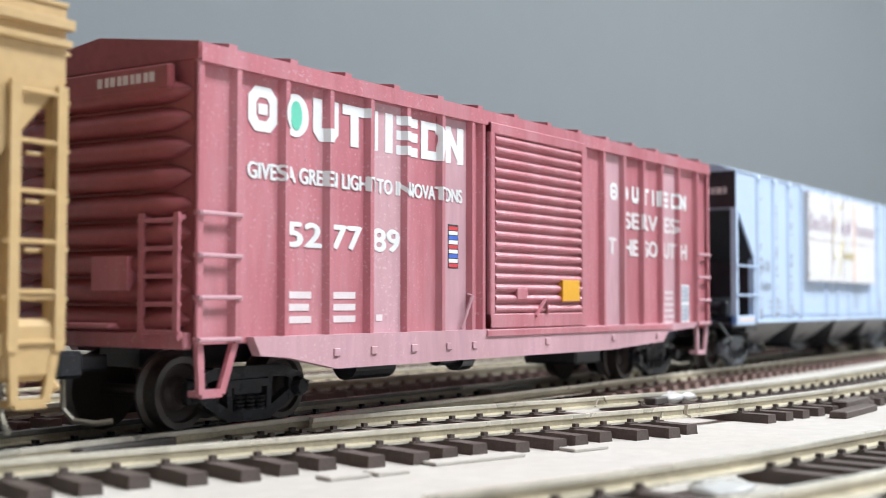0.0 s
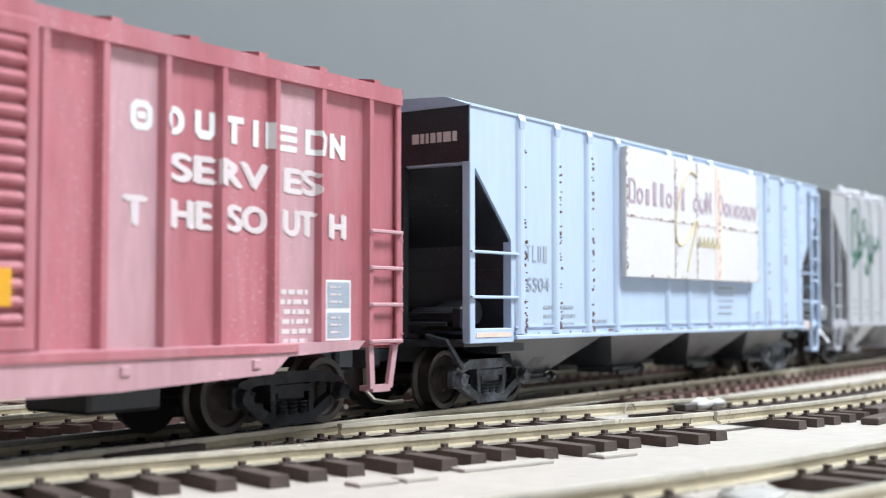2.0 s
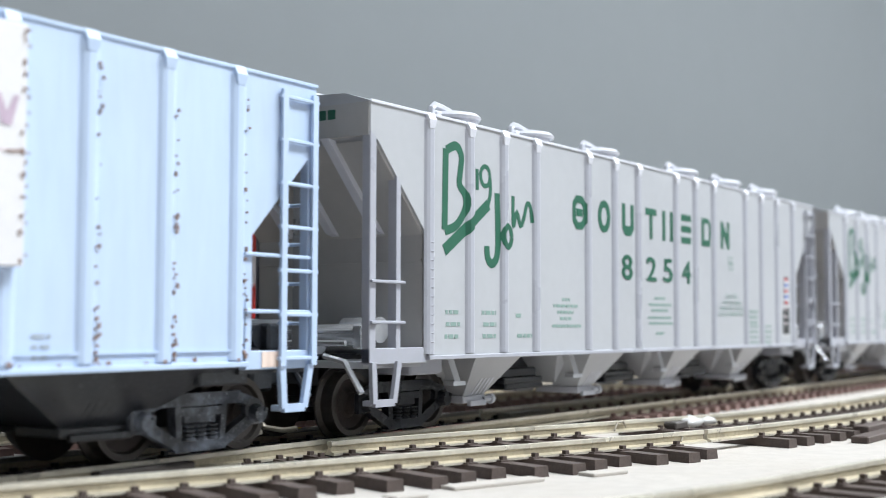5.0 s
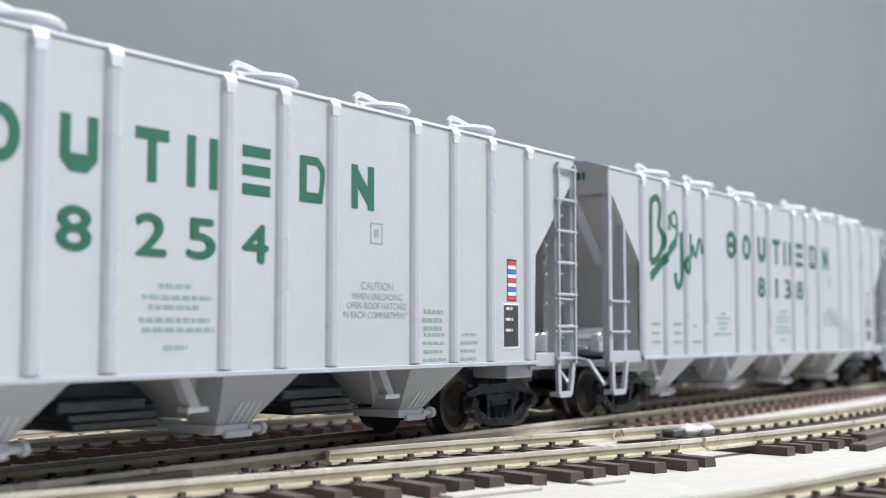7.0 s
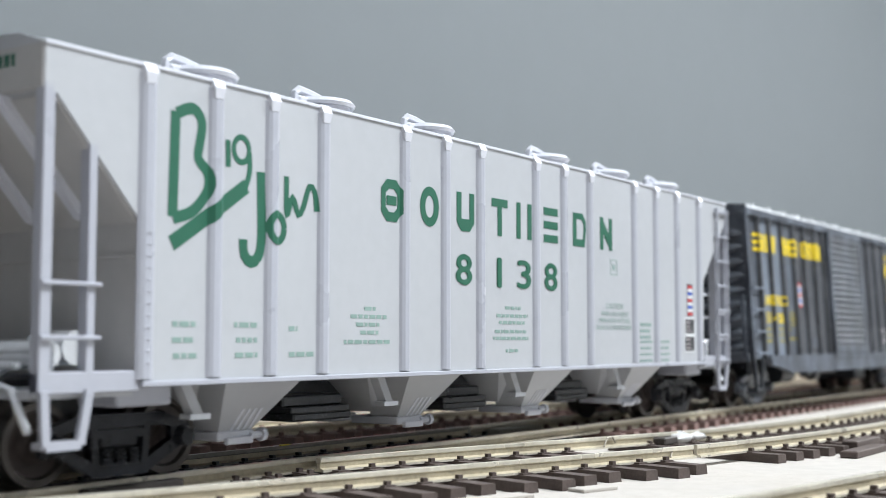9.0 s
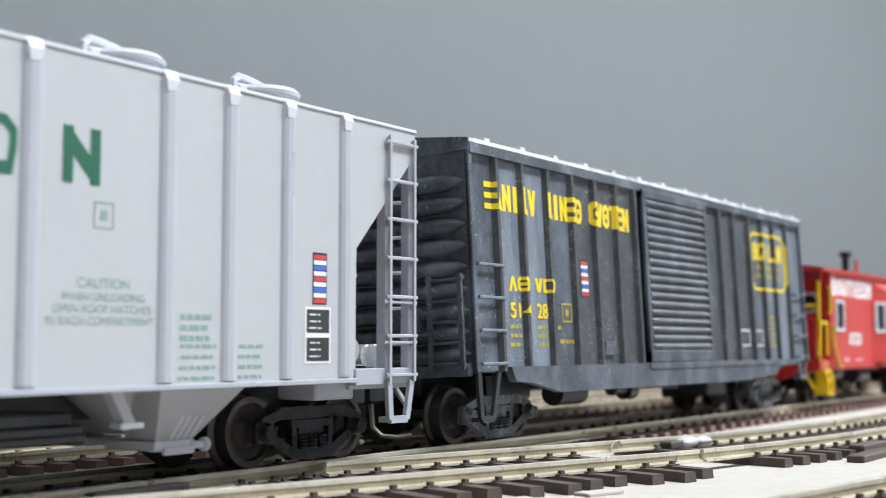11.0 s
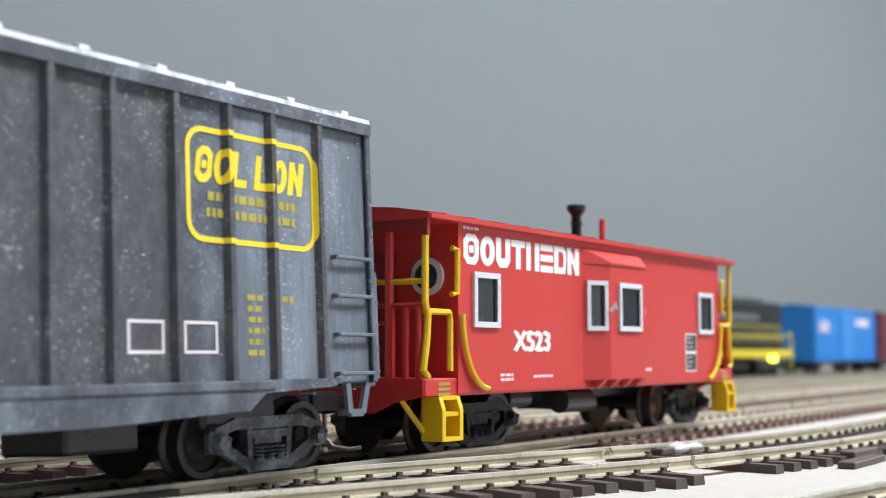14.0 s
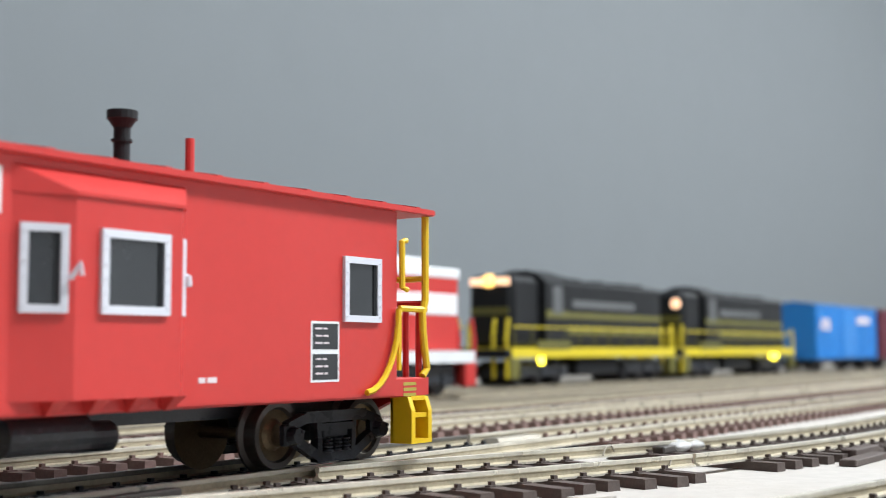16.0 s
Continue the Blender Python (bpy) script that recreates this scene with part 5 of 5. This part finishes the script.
herald = part("herald", over_posts(bm, DARK_POSTS), YELLOW_INK, dark, "yellow herald in a round-cornered frame")
wordmark(herald, 135.6, 145.8, 38.9, 4.9, FACE - 0.12, "sol", YELLOW_INK, "", 0.1, DARK_POSTS, stroke=0.36, lean=0.15), wordmark(herald, 147.0, 157.4, 38.9, 4.9, FACE - 0.12, "lon", YELLOW_INK, "", 0.1, DARK_POSTS, stroke=0.36, lean=0.15)
part("herald_print", bars(B(), 135.8, 157.0, 36.6, 2, 2.2, 1.2, FACE - 0.12, 70), YELLOW_DIM, dark)
for x in (124.0, 133.4):
    bm = B()
    for a, b, c, d in ((0, 6.0, 0, 0.4), (0, 6.0, 3.8, 4.2), (0, 0.4, 0.4, 3.8), (5.6, 6.0, 0.4, 3.8)):
        flat(bm, x + a, x + b, 16.4 + c, 16.4 + d, FACE - 0.12)
    part("stencil_box", bm, WHITE_WORN, dark)
part("tack_board", box(B(), 48.0, 52.6, FACE - 0.7, FACE, 14.6, 17.4, 0.1), BLACK_CAR, dark)
for a, b in ((38.0, 45.4), (47.4, 55.0), (57.0, 64.0), (104.4, 111.4), (113.4, 120.6), (122.6, 131.0)):
    part("bare_panel", flat(B(), a, b, 12.2, 49.8, FACE - 0.05), BARE_GAP_BLACK, dark, "darker bare steel panel")
for a, b in ((142.8, 149.4), (151.4, 159.6), (161.6, 171.6), (9.9, 16.8), (18.8, 26.2)):
    part("dusty_panel", flat(B(), a, b, 12.2, 49.8, FACE - 0.05), DUSTY_PANEL, dark, "dust-covered steel panel")
rnd = random.Random(11)
bm = B()
for k in range(220):
    x, z = rnd.uniform(2, 171), 11.0 + 38 * rnd.random() ** 2.2
    w = rnd.uniform(0.07, 0.2)
    flat(bm, x, x + w * rnd.uniform(0.8, 3.0), z, z + w, FACE - 0.09)
for x0 in (15, 143):
    part("underframe_beam", box(B(), x0, x0 + 15, -11.5, 11.5, 6.4, 12.2, 0.8), BLACK, dark)
tagged(part("dust_speck", bm, DUST, dark, "pale dust specks"), kind="stuff")
pivot = Matrix.Translation((0, 0, 0.010))
for ob in dark.children:
    if not ob.name.startswith("truck"):
        ob.matrix_basis = pivot @ Matrix.Rotation(radians(-3.0), 4, "X") @ pivot.inverted() @ ob.matrix_basis
on_train(dark, 938.6)

# red bay-window caboose
cab = empty("caboose", "bright red bay-window caboose with yellow handrails and white lettering", "model caboose", "train cars")
CY = 17.6
L = 135.0
part("body", box(B(), 9.6, 126.4, -CY, CY, 10.6, 40.2), RED, cab)
part("floor_deck", box(B(), 0.3, 134.7, -CY + 0.3, CY - 0.3, 10.2, 13.2, 0.2), RED, cab)
bm = prism(B(), [(-CY - 0.9, 39.4), (-CY - 0.9, 40.4), (-12, 41.5), (-5, 42.1), (0, 42.3), (5, 42.1), (12, 41.5), (CY + 0.9, 40.4), (CY + 0.9, 39.4)], -0.4, L + 0.4, "x")
croof = part("roof", bm, RED, cab)
for i in range(15):
    x = 5 + i * 9
    for s in (-1, 1):
        bm = B()
        prism(bm, [(s * (CY + 0.9), 40.4), (s * (CY + 0.9), 40.55), (s * 12, 41.65), (s * 12, 41.4)], x - 0.5, x + 0.5, "x")
        part("roof_rib", bm, RED, croof)
part("gutter", box(box(B(), -0.2, L + 0.2, -CY - 1.3, -CY - 0.8, 39.5, 40.2), -0.2, L + 0.2, CY + 0.8, CY + 1.3, 39.5, 40.2), RED, croof)
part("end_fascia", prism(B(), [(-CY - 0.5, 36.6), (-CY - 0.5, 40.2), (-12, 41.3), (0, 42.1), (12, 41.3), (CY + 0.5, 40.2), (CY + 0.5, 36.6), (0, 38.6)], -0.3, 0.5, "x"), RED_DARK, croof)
# bay
for s in (-1, 1):
    o = s * (CY + 2.9)
    bay = part("bay", prism(B(), [(54.6, s * CY), (61.2, o), (77.6, o), (80.6, s * CY)], 12.0, 35.4, "z"), RED, cab, "projecting bay window")
    bm = B()
    for q in ((54.4, s * CY, 35.2), (80.8, s * CY, 35.2), (54.4, s * CY, 38.4), (80.8, s * CY, 38.4), (61.0, o + s * 0.3, 35.2), (77.8, o + s * 0.3, 35.2), (61.0, o + s * 0.3, 35.6), (77.8, o + s * 0.3, 35.6)):
        bm.verts.new(q)
    bmesh.ops.convex_hull(bm, input=bm.verts)
    part("bay_roof", bm, RED, bay)
    bm = B()
    for k in range(4):
        frustum(bm, (59 + 6 * k, 61 + 6 * k, min(s * CY, o - s * 0.4), max(s * CY, o - s * 0.4), 12.0), (59.4 + 6 * k, 60.6 + 6 * k, min(s * CY, s * CY + s * 0.4), max(s * CY, s * CY + s * 0.4), 10.2))
    part("bay_bracket", bm, RED, bay)


def window(parent, x0, x1, z0, z1, y, turn=0.0, hinge=0.0, frame=1.0):
    """A framed window with a recessed smoked pane."""
    bm = B()
    for a, b, c, d in ((x0, x1, z0, z0 + frame), (x0, x1, z1 - frame, z1), (x0, x0 + frame, z0 + frame, z1 - frame), (x1 - frame, x1, z0 + frame, z1 - frame)):
        box(bm, a, b, y - 0.55, y + 0.3, c, d)
    for k in range(6):
        for a in (x0 + 0.5, x1 - 0.5):
            rod(bm, (a, y - 0.55, z0 + 0.8 + k * (z1 - z0 - 1.6) / 5), (a, y - 0.72, z0 + 0.8 + k * (z1 - z0 - 1.6) / 5), 0.16, 5)
    w = part("window", bm, SILVER, parent, "silver-framed window")
    p = part("pane", box(B(), x0 + frame, x1 - frame, y - 0.12, y + 0.2, z0 + frame, z1 - frame), GLASS, w)
    # black strip down the pane's right edge; the pane itself is shallow
    part("dark_pane_edge", box(B(), x1 - frame - 0.7, x1 - frame, y - 0.3, y, z0 + frame, z1 - frame), LOCO_BLACK, w)
    return w


window(cab, 14.0, 22.6, 21.8, 31.4, -CY)
window(cab, 112.8, 121.8, 21.8, 31.6, -CY)
window(cab, 64.6, 75.2, 21.8, 31.7, -CY - 2.9)
ang = math.atan2(-2.9, 6.6)
w = window(cab, 0.9, 6.3, 21.8, 31.8, 0.0, frame=0.9)
w.matrix_basis = Matrix.Translation((0.0546, -CY * MM, 0)) @ Matrix.Rotation(ang, 4, "Z") @ Matrix.Translation((0, 0, 0))
part("mirror_bracket", tube(B(), [(60.0, -CY - 3.4, 25.6), (60.8, -CY - 4.4, 27.4), (60.8, -CY - 4.4, 26.0)], 0.35), SILVER, cab)
part("marker_lamp", tube(B(), [(80.0, -CY - 0.6, 27.2), (80.0, -CY - 1.5, 26.8), (80.0, -CY - 1.6, 25.6)], 0.4), SILVER, cab)
part("bay_side_window", box(B(), 78.9, 79.7, -CY - 1.5, -CY - 0.9, 21.8, 31.6, 0.1), SILVER, cab, "silver window frame on the bay flank")
wordmark(cab, 11.2, 53.6, 32.6, 5.3, -CY - 0.06, "southern", WHITE, "white lettering shape", 0.08, stroke=0.35)
part("number", words("X523", 28.0, 17.8, 41.0, 3.5, -CY - 0.05, 0.75), WHITE, cab)
bm = bars(B(), 23.0, 28.0, 13.2, 2, 0.8, 0.5, -CY - 0.05, 80)
bars(bm, 34.5, 43.0, 12.8, 1, 0.8, 0.5, -CY - 0.05, 81), bars(bm, 83.4, 87.0, 13.4, 1, 1, 0.7, -CY - 0.05, 82), bars(bm, 10.8, 17.0, 38.6, 1, 1, 0.5, -CY - 0.05, 83)
tagged(part("small_print", bm, WHITE_WORN, cab), kind="stuff")
data_plate(cab, 105.6, 112.0, 13.0, 21.8, -CY - 0.06)
bm = B()
for k in range(3):
    flat(bm, 4.0, 7.6, 12.4 - 0.85 * k - 0.4, 12.9 - 0.85 * k - 0.4, -CY + 0.24), flat(bm, 128.6, 132.0, 12.4 - 0.85 * k - 0.4, 12.9 - 0.85 * k - 0.4, -CY + 0.24)
tagged(part("sill_print", bm, YELLOW_DIM, cab), kind="stuff")
# stack and antenna on the roof
part("chimney", rod(rod(rod(rod(B(), (85.5, 0, 41.5), (85.5, 0, 49.6), 1.15, 16), (85.5, 0, 46.6), (85.5, 0, 47.0), 1.45, 16), (85.5, 0, 48.6), (85.5, 0, 49.8), 1.2, 16, 2.0), (85.5, 0, 49.8), (85.5, 0, 51.0), 2.15, 16), LOCO_BLACK, cab, "black stove chimney")
part("antenna_post", rod(B(), (98.5, 0, 43.5), (98.5, 0, 48.9), 0.7, 10), RED, cab)
# end walls: door and round window
for x, s in ((9.6, -1), (126.4, 1)):
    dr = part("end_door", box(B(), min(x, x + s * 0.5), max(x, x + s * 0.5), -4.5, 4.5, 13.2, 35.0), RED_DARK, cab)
    part("port_window", rod(B(), (x, -11.5, 30.5), (x + s * 0.7, -11.5, 30.5), 3.3, 20), SILVER, cab, "round silver-rimmed port window")
    part("port_pane", rod(B(), (x, -11.5, 30.5), (x + s * 0.9, -11.5, 30.5), 2.3, 20), GLASS, cab)
    # railings of the platform
    e = x + s * 8.8
    for yy in (-15.6, -13.0, -10.2, 10.2, 13.0, 15.6):
        part("railing_post", rod(B(), (e, yy, 13.0), (e, yy, 25.0), 0.55, 7), RED, cab)
    for sy in (-1, 1):
        part("end_railing", tube(B(), [(e, sy * 5.4, 25.2), (e, sy * 16.4, 25.2)], 0.5), RED, cab)
        part("end_railing", tube(B(), [(e, sy * 5.4, 22.4), (e, sy * 9.4, 22.4)], 0.4), RED, cab)
        part("roof_post", rod(B(), (e, sy * 9.6, 12.6), (e, sy * 9.6, 40.5), 0.75, 8), RED, cab)
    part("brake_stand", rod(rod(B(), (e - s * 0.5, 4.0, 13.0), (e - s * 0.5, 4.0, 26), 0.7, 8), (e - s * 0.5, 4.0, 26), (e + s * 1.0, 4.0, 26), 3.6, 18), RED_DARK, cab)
    for sy in (-1, 1):
        ys = sy * 16.9
        bm = tube(B(), [(e, ys, 39.6), (e, ys, 25.6), (e - s * 0.8, ys, 23.6), (e - s * 0.6, ys, 20.5), (e - s * 0.2, ys, 18.0), (e + s * 1.2 * 0.4, ys, 14.6), (e - s * 0.8, ys, 13.4)], 0.62, 8)
        part("corner_handrail", bm, YELLOW, cab, "yellow corner handrail")
        part("cross_handrail", tube(B(), [(e, ys, 29.2), (e, sy * 3.5, 29.2)], 0.5), YELLOW, cab)
        part("gate_rail", tube(B(), [(e, ys, 24.2), (x + s * 1.8, ys, 24.2), (x + s * 1.4, ys, 22.8), (x + s * 1.4, ys, 14.4)], 0.55, 7), YELLOW, cab)
        part("wall_grab", tube(B(), [(x + s * 2.2, sy * (CY + 0.2), 35.0), (x + s * 0.8, sy * (CY + 0.4), 34.8), (x + s * 0.9, sy * (CY + 0.4), 27.4), (x + s * 2.4, sy * (CY + 0.2), 27.2)], 0.5, 7), YELLOW, cab)
        arc = [(x - s * (0.4 + 8.4 * (1 - math.cos(radians(k * 11)))), sy * (CY + 0.7), 24.0 - 12.8 * math.sin(radians(k * 11))) for k in range(9)]
        part("curved_handrail", tube(B(), arc, 0.5, 7), YELLOW, cab, "curved yellow handrail")
        # box steps
        b0, b1 = (x - 5.6, x + 0.6) if s < 0 else (x + 3.2, x + 8.8)
        steps = part("boarding_steps", box(B(), b0, b1, min(sy * 14.0, sy * 14.5), max(sy * 14.0, sy * 14.5), 2.8, 10.0), YELLOW, cab, "yellow boarding steps")
        for a, b in ((b0, b0 + 1.0), (b1 - 1.0, b1)):
            part("side_plate", prism(B(), [(sy * 14.0, 10.2), (sy * 17.4, 10.2), (sy * 18.2, 8.0), (sy * 18.2, 2.8), (sy * 14.4, 2.8)], a, b, "x"), YELLOW, steps)
        part("step_brace", tube(B(), [((b0 if s < 0 else b1) - 0.2 * s, sy * 14.2, 4.4), (e + s * 0.6, sy * 12.6, 9.6)], 0.5), YELLOW, steps)
        for z, y0, y1 in ((2.8, 14.4, 18.2), (6.9, 14.2, 17.9), (9.6, 14.0, 17.5)):
            part("tread", box(B(), b0 + 0.95, b1 - 0.95, min(sy * y0, sy * y1), max(sy * y0, sy * y1), z, z + 0.7), YELLOW, steps)
    part("end_beam", prism(B(), [(-17.0, 13.2), (-17.0, 10.4), (-10, 9.0), (-6, 7.2), (6, 7.2), (10, 9.0), (17.0, 10.4), (17.0, 13.2)], e - 0.8, e + 0.8, "x"), RED, cab)
bm = box(B(), 6, 129, -4, 4, 7.6, 10.8)
part("centre_sill", bm, BLACK, cab)
part("air_tank", rod(rod(B(), (60, -9, 7.4), (72, -9, 7.4), 2.4, 18), (73, -6, 6.6), (79, -6, 6.6), 2.0, 16), BLACK, cab), part("battery_box", box(B(), 62, 70, -7, 3, 5.6, 10.4, 0.8), BLACK, cab)
part("brake_cylinder", rod(B(), (40, -8, 8.6), (48, -8, 8.6), 1.8, 12), BLACK, cab)
truck(cab, 25.2), truck(cab, 119.0 - 0.6, wheels=BRASS_WHEEL)
coupler(cab, 0.5, -7.0), coupler(cab, 134.5, 7.0)
on_train(cab, 1125.6)

# ---- parked train in the background ----


def locomotive(label, x, y, direction=-1, scheme="dark", lamps=True, LL=200.0):
    """A six-axle diesel with a low nose, cab, long hood, walkway and railings. It stands along X with its nose towards -X."""
    loco = empty("locomotive", label, "model locomotive", "parked locomotives")
    dark_body = LOCO_BLACK if scheme == "dark" else RED
    hood = LL - 8 if scheme == "dark" else LL - 4
    part("frame", box(B(), 2, LL - 2, -16.5, 16.5, 12.6, 17.2), LOCO_YELLOW if scheme == "dark" else WHITE, loco, "painted frame sill")
    part("fuel_tank", box(B(), 74, 124, -13, 13, 3.6, 12.4, 1.2), LOCO_BLACK if scheme == "dark" else BLACK, loco)
    part("long_hood", box(B(), 58, hood, -10.5, 10.5, 16.2, 49.5, 1.6), dark_body, loco)
    part("cab", prism(B(), [(-16, 16.2), (-16, 47.5), (-11, 51.6), (-5, 53.4), (5, 53.4), (11, 51.6), (16, 47.5), (16, 16.2)], 36, 59, "x"), dark_body, loco, "crew cab")
    part("nose", box(B(), 8, 36, -13.0, 13.0, 16.2, 50.0, 3.0), dark_body, loco)
    if scheme == "dark":
        for s in (-1, 1):
            part("stripe", box(B(), 59, LL - 10, s * 10.6 - 0.15, s * 10.6 + 0.15, 31.4, 34.2), LOCO_OLIVE, loco)
            part("stripe", box(B(), 59, LL - 10, s * 10.6 - 0.15, s * 10.6 + 0.15, 23.4, 27.6), LOCO_OLIVE, loco)
            part("stripe", box(B(), 36, 59, s * 16.1 - 0.15, s * 16.1 + 0.15, 31.0, 34.5), LOCO_OLIVE, loco)
            part("cab_window", box(B(), 43, 53, s * 16.15 - 0.15, s * 16.15 + 0.15, 33, 46), LOCO_GREY, loco)
            part("hood_panel", box(B(), 74, 150, s * 10.7 - 0.15, s * 10.7 + 0.15, 36.8, 40.4), LOCO_GREY, loco)
        part("stripe", box(B(), 7.6, 7.95, -11, 11, 32.0, 35.4), LOCO_OLIVE, loco)
        part("anticlimber", box(B(), -2, 2, -16, 16, 12.4, 16.4, 0.5), LOCO_BLACK, loco)
        part("frame_flare", box(B(), 26, 60, -17.0, -16.4, 16.6, 20.4), LOCO_OLIVE, loco)
    else:
        part("band", box(B(), 7.6, 36, -13.3, 13.3, 29, 42, 1.8), WHITE, loco), part("band", box(B(), 58, hood + 0.4, -10.8, 10.8, 29, 42, 2.6), WHITE, loco, "broad white band")
        part("hood_top", box(B(), 57.5, hood + 0.4, -10.8, 10.8, 45.5, 50.0, 0.8), WHITE, loco)
        part("roof_box", box(B(), LL - 60, LL - 24, -8, 8, 49.5, 53.5, 0.8), WHITE, loco)
        part("end_wall", box(B(), LL - 3.4, LL - 1.0, -14.5, 14.5, 3.4, 15.2, 0.5), RED, loco)
    for xx in [xx for xx in (90, 118, 146, 168) if xx < LL - 20]:
        part("radiator_fan", rod(B(), (xx, 0, 49.3), (xx, 0, 51.2), 7.0, 20), LOCO_BLACK if scheme == "dark" else WHITE, loco)
    part("exhaust", box(B(), 68, 80, -5, 5, 49.3, 52.0, 0.5), LOCO_BLACK, loco)
    for yy in (-14.5, -7.0, 7.0, 14.5):
        part("front_handrail", tube(B(), [(1.5, yy, 30.0), (-0.4, yy, 22.0), (0.2, yy, 8.0), (0.6, yy * 0.98, 3.4)], 1.0, 7), LOCO_YELLOW if scheme == "dark" else RED, loco)
        part("rear_handrail", tube(B(), [(LL - 1.5, yy, 30.0), (LL + 0.4, yy, 22.0), (LL - 0.2, yy, 8.0), (LL - 0.6, yy * 0.98, 3.4)], 1.0, 7), LOCO_YELLOW if scheme == "dark" else RED, loco)
    for s in (-1, 1):
        bm = tube(B(), [(4, s * 15.8, 26.5), (LL - 4 if scheme == "dark" else LL - 60, s * 15.8, 26.5)], 0.4)
        for k in range(12 if scheme == "dark" else 6):
            xx = 5 + k * (LL - 10) / 11
            part("stanchion", rod(B(), (xx, s * 15.8, 16), (xx, s * 15.8, 26.5), 0.35, 6), LOCO_OLIVE if scheme == "dark" else WHITE, loco)
        part("side_handrail", bm, LOCO_YELLOW if scheme == "dark" else WHITE, loco)
        part("steps", box(B(), 1, 9, s * 15 - 1.5, s * 15 + 1.5, 3.2, 12.4, 0.4), LOCO_OLIVE if scheme == "dark" else RED, loco)
        part("steps", box(B(), LL - 9, LL - 1, s * 15 - 1.5, s * 15 + 1.5, 3.2, 12.4, 0.4), LOCO_OLIVE if scheme == "dark" else RED, loco)
    for xc in (38, LL - 38):
        bm = box(B(), -27, 27, -12.6, -10.8, 4.0, 9.5, 0.5)
        box(bm, -27, 27, 10.8, 12.6, 4.0, 9.5, 0.5)
        for k in (-20, 0, 20):
            rod(bm, (k, -9.6, 5.6), (k, 9.6, 5.6), 5.6, 20)
            box(bm, k - 3, k + 3, -13.6, -12.4, 3.6, 8.4, 0.4)
        part("truck", bm, BLACK, loco, loc=(xc, 0, 0))
    if lamps:
        part("headlight", box(B(), 6.4, 8.0, -2.4, 2.4, 44.6, 50.0, 0.2), LAMP_WARM, loco, "lit headlight")
        part("number_board", box(B(), 7.2, 8.0, -11.5, -3.4, 45.4, 48.6, 0.2), LAMP_PEACH, loco, "lit number board"), part("number_board", box(B(), 7.2, 8.0, 3.4, 11.0, 45.4, 48.6, 0.2), LAMP_PEACH, loco, "lit number board")
    loco.location = (x * MM, y * MM, 0)
    return loco


lead = locomotive("black and yellow diesel locomotive with lit headlight, parked", 513, 192.0, LL=196.0)
trail = locomotive("black and yellow diesel locomotive coupled behind, parked", 721, 192.0, lamps=False, LL=208.0)
for engine in (lead, trail):
    engine.scale = (1, 1, 1.09)
part("rear_light", rod(B(), (6.4, -8.0, 42.6), (8.4, -8.0, 42.6), 2.8, 14), LAMP_PEACH, trail, "lit end light")
part("step_lamp", rod(B(), (29, -17.9, 11.2), (29, -16.0, 11.2), 1.7, 14), LAMP_YELLOW, lead, "lit yellow step lamp")
part("step_lamp", rod(B(), (156, -17.9, 11.6), (156, -16.0, 11.6), 1.5, 14), LAMP_YELLOW, trail, "lit yellow step lamp")
part("step_lamp", rod(B(), (164, -17.9, 11.6), (164, -16.0, 11.6), 1.7, 14), LAMP_YELLOW, trail, "lit yellow step lamp")
locomotive("red and white diesel locomotive with a broad white band, parked", 288, 152.4, scheme="red", lamps=False, LL=134.0)


def parked_car(label, paint, x, y, L):
    car = empty("parked_boxcar", label, "model freight car", "parked cars")
    part("body", box(B(), 0, L, -17.6, 17.6, 9.0, 50.0, 0.4), paint, car)
    part("roof", prism(B(), [(-18.2, 49.6), (-18.2, 50.4), (0, 52.6), (18.2, 50.4), (18.2, 49.6)], -0.3, L + 0.3, "x"), paint, car)
    for s in (-1, 1):
        for k in range(15):
            xx = 2 + k * (L - 4) / 14
            part("side_post", box(B(), xx - 0.7, xx + 0.7, min(s * 17.5, s * 18.3), max(s * 17.5, s * 18.3), 9.5, 49.5), paint, car)
        part("door", box(B(), L * 0.4, L * 0.62, min(s * 17.5, s * 18.6), max(s * 17.5, s * 18.6), 10.0, 48.0, 0.2), paint, car)
    part("centre_sill", box(B(), 3, L - 3, -8, 8, 6.5, 9.2), BLACK, car)
    truck(car, 18), truck(car, L - 18)
    coupler(car, 1, -7), coupler(car, L - 1, 7)
    car.location = (x * MM, y * MM, 0)
    car.scale = (1, 1, 1.06)
    return car


PARKED = len(WHEELSETS)
bb = parked_car("strong blue boxcar with white marks, parked behind the locomotives", CAR_BLUE, 978, 192.0, 172)
wordmark(bb, 10, 34, 31, 9, -18.5, "sob", WHITE_WORN, "white lettering shape", 0.15), wordmark(bb, 112, 150, 37, 6, -18.5, "####", WHITE_WORN, "white lettering shape", 0.15)
parked_car("maroon boxcar at the far end of the parked train", CAR_MAROON, 1166, 192.0, 172)


# ---- movement ----
def motions():
    times = [t for t, _ in ROLLED]
    gone = [s for _, s in ROLLED]
    for car, x in TRAIN:
        walk(car, [(t, pose(x - s, 0, 0)) for t, s in ROLLED])
    for ob, x, r in WHEELSETS[:PARKED]:
        rows = []
        for k in range(161):
            t = k / 10
            turn = math.degrees(float(np.interp(t, times, gone)) / (r * MM))
            rows.append((t, pose(x * MM, 0, r * MM, 0, -turn, 0)))
        walk(ob, rows)


motions()
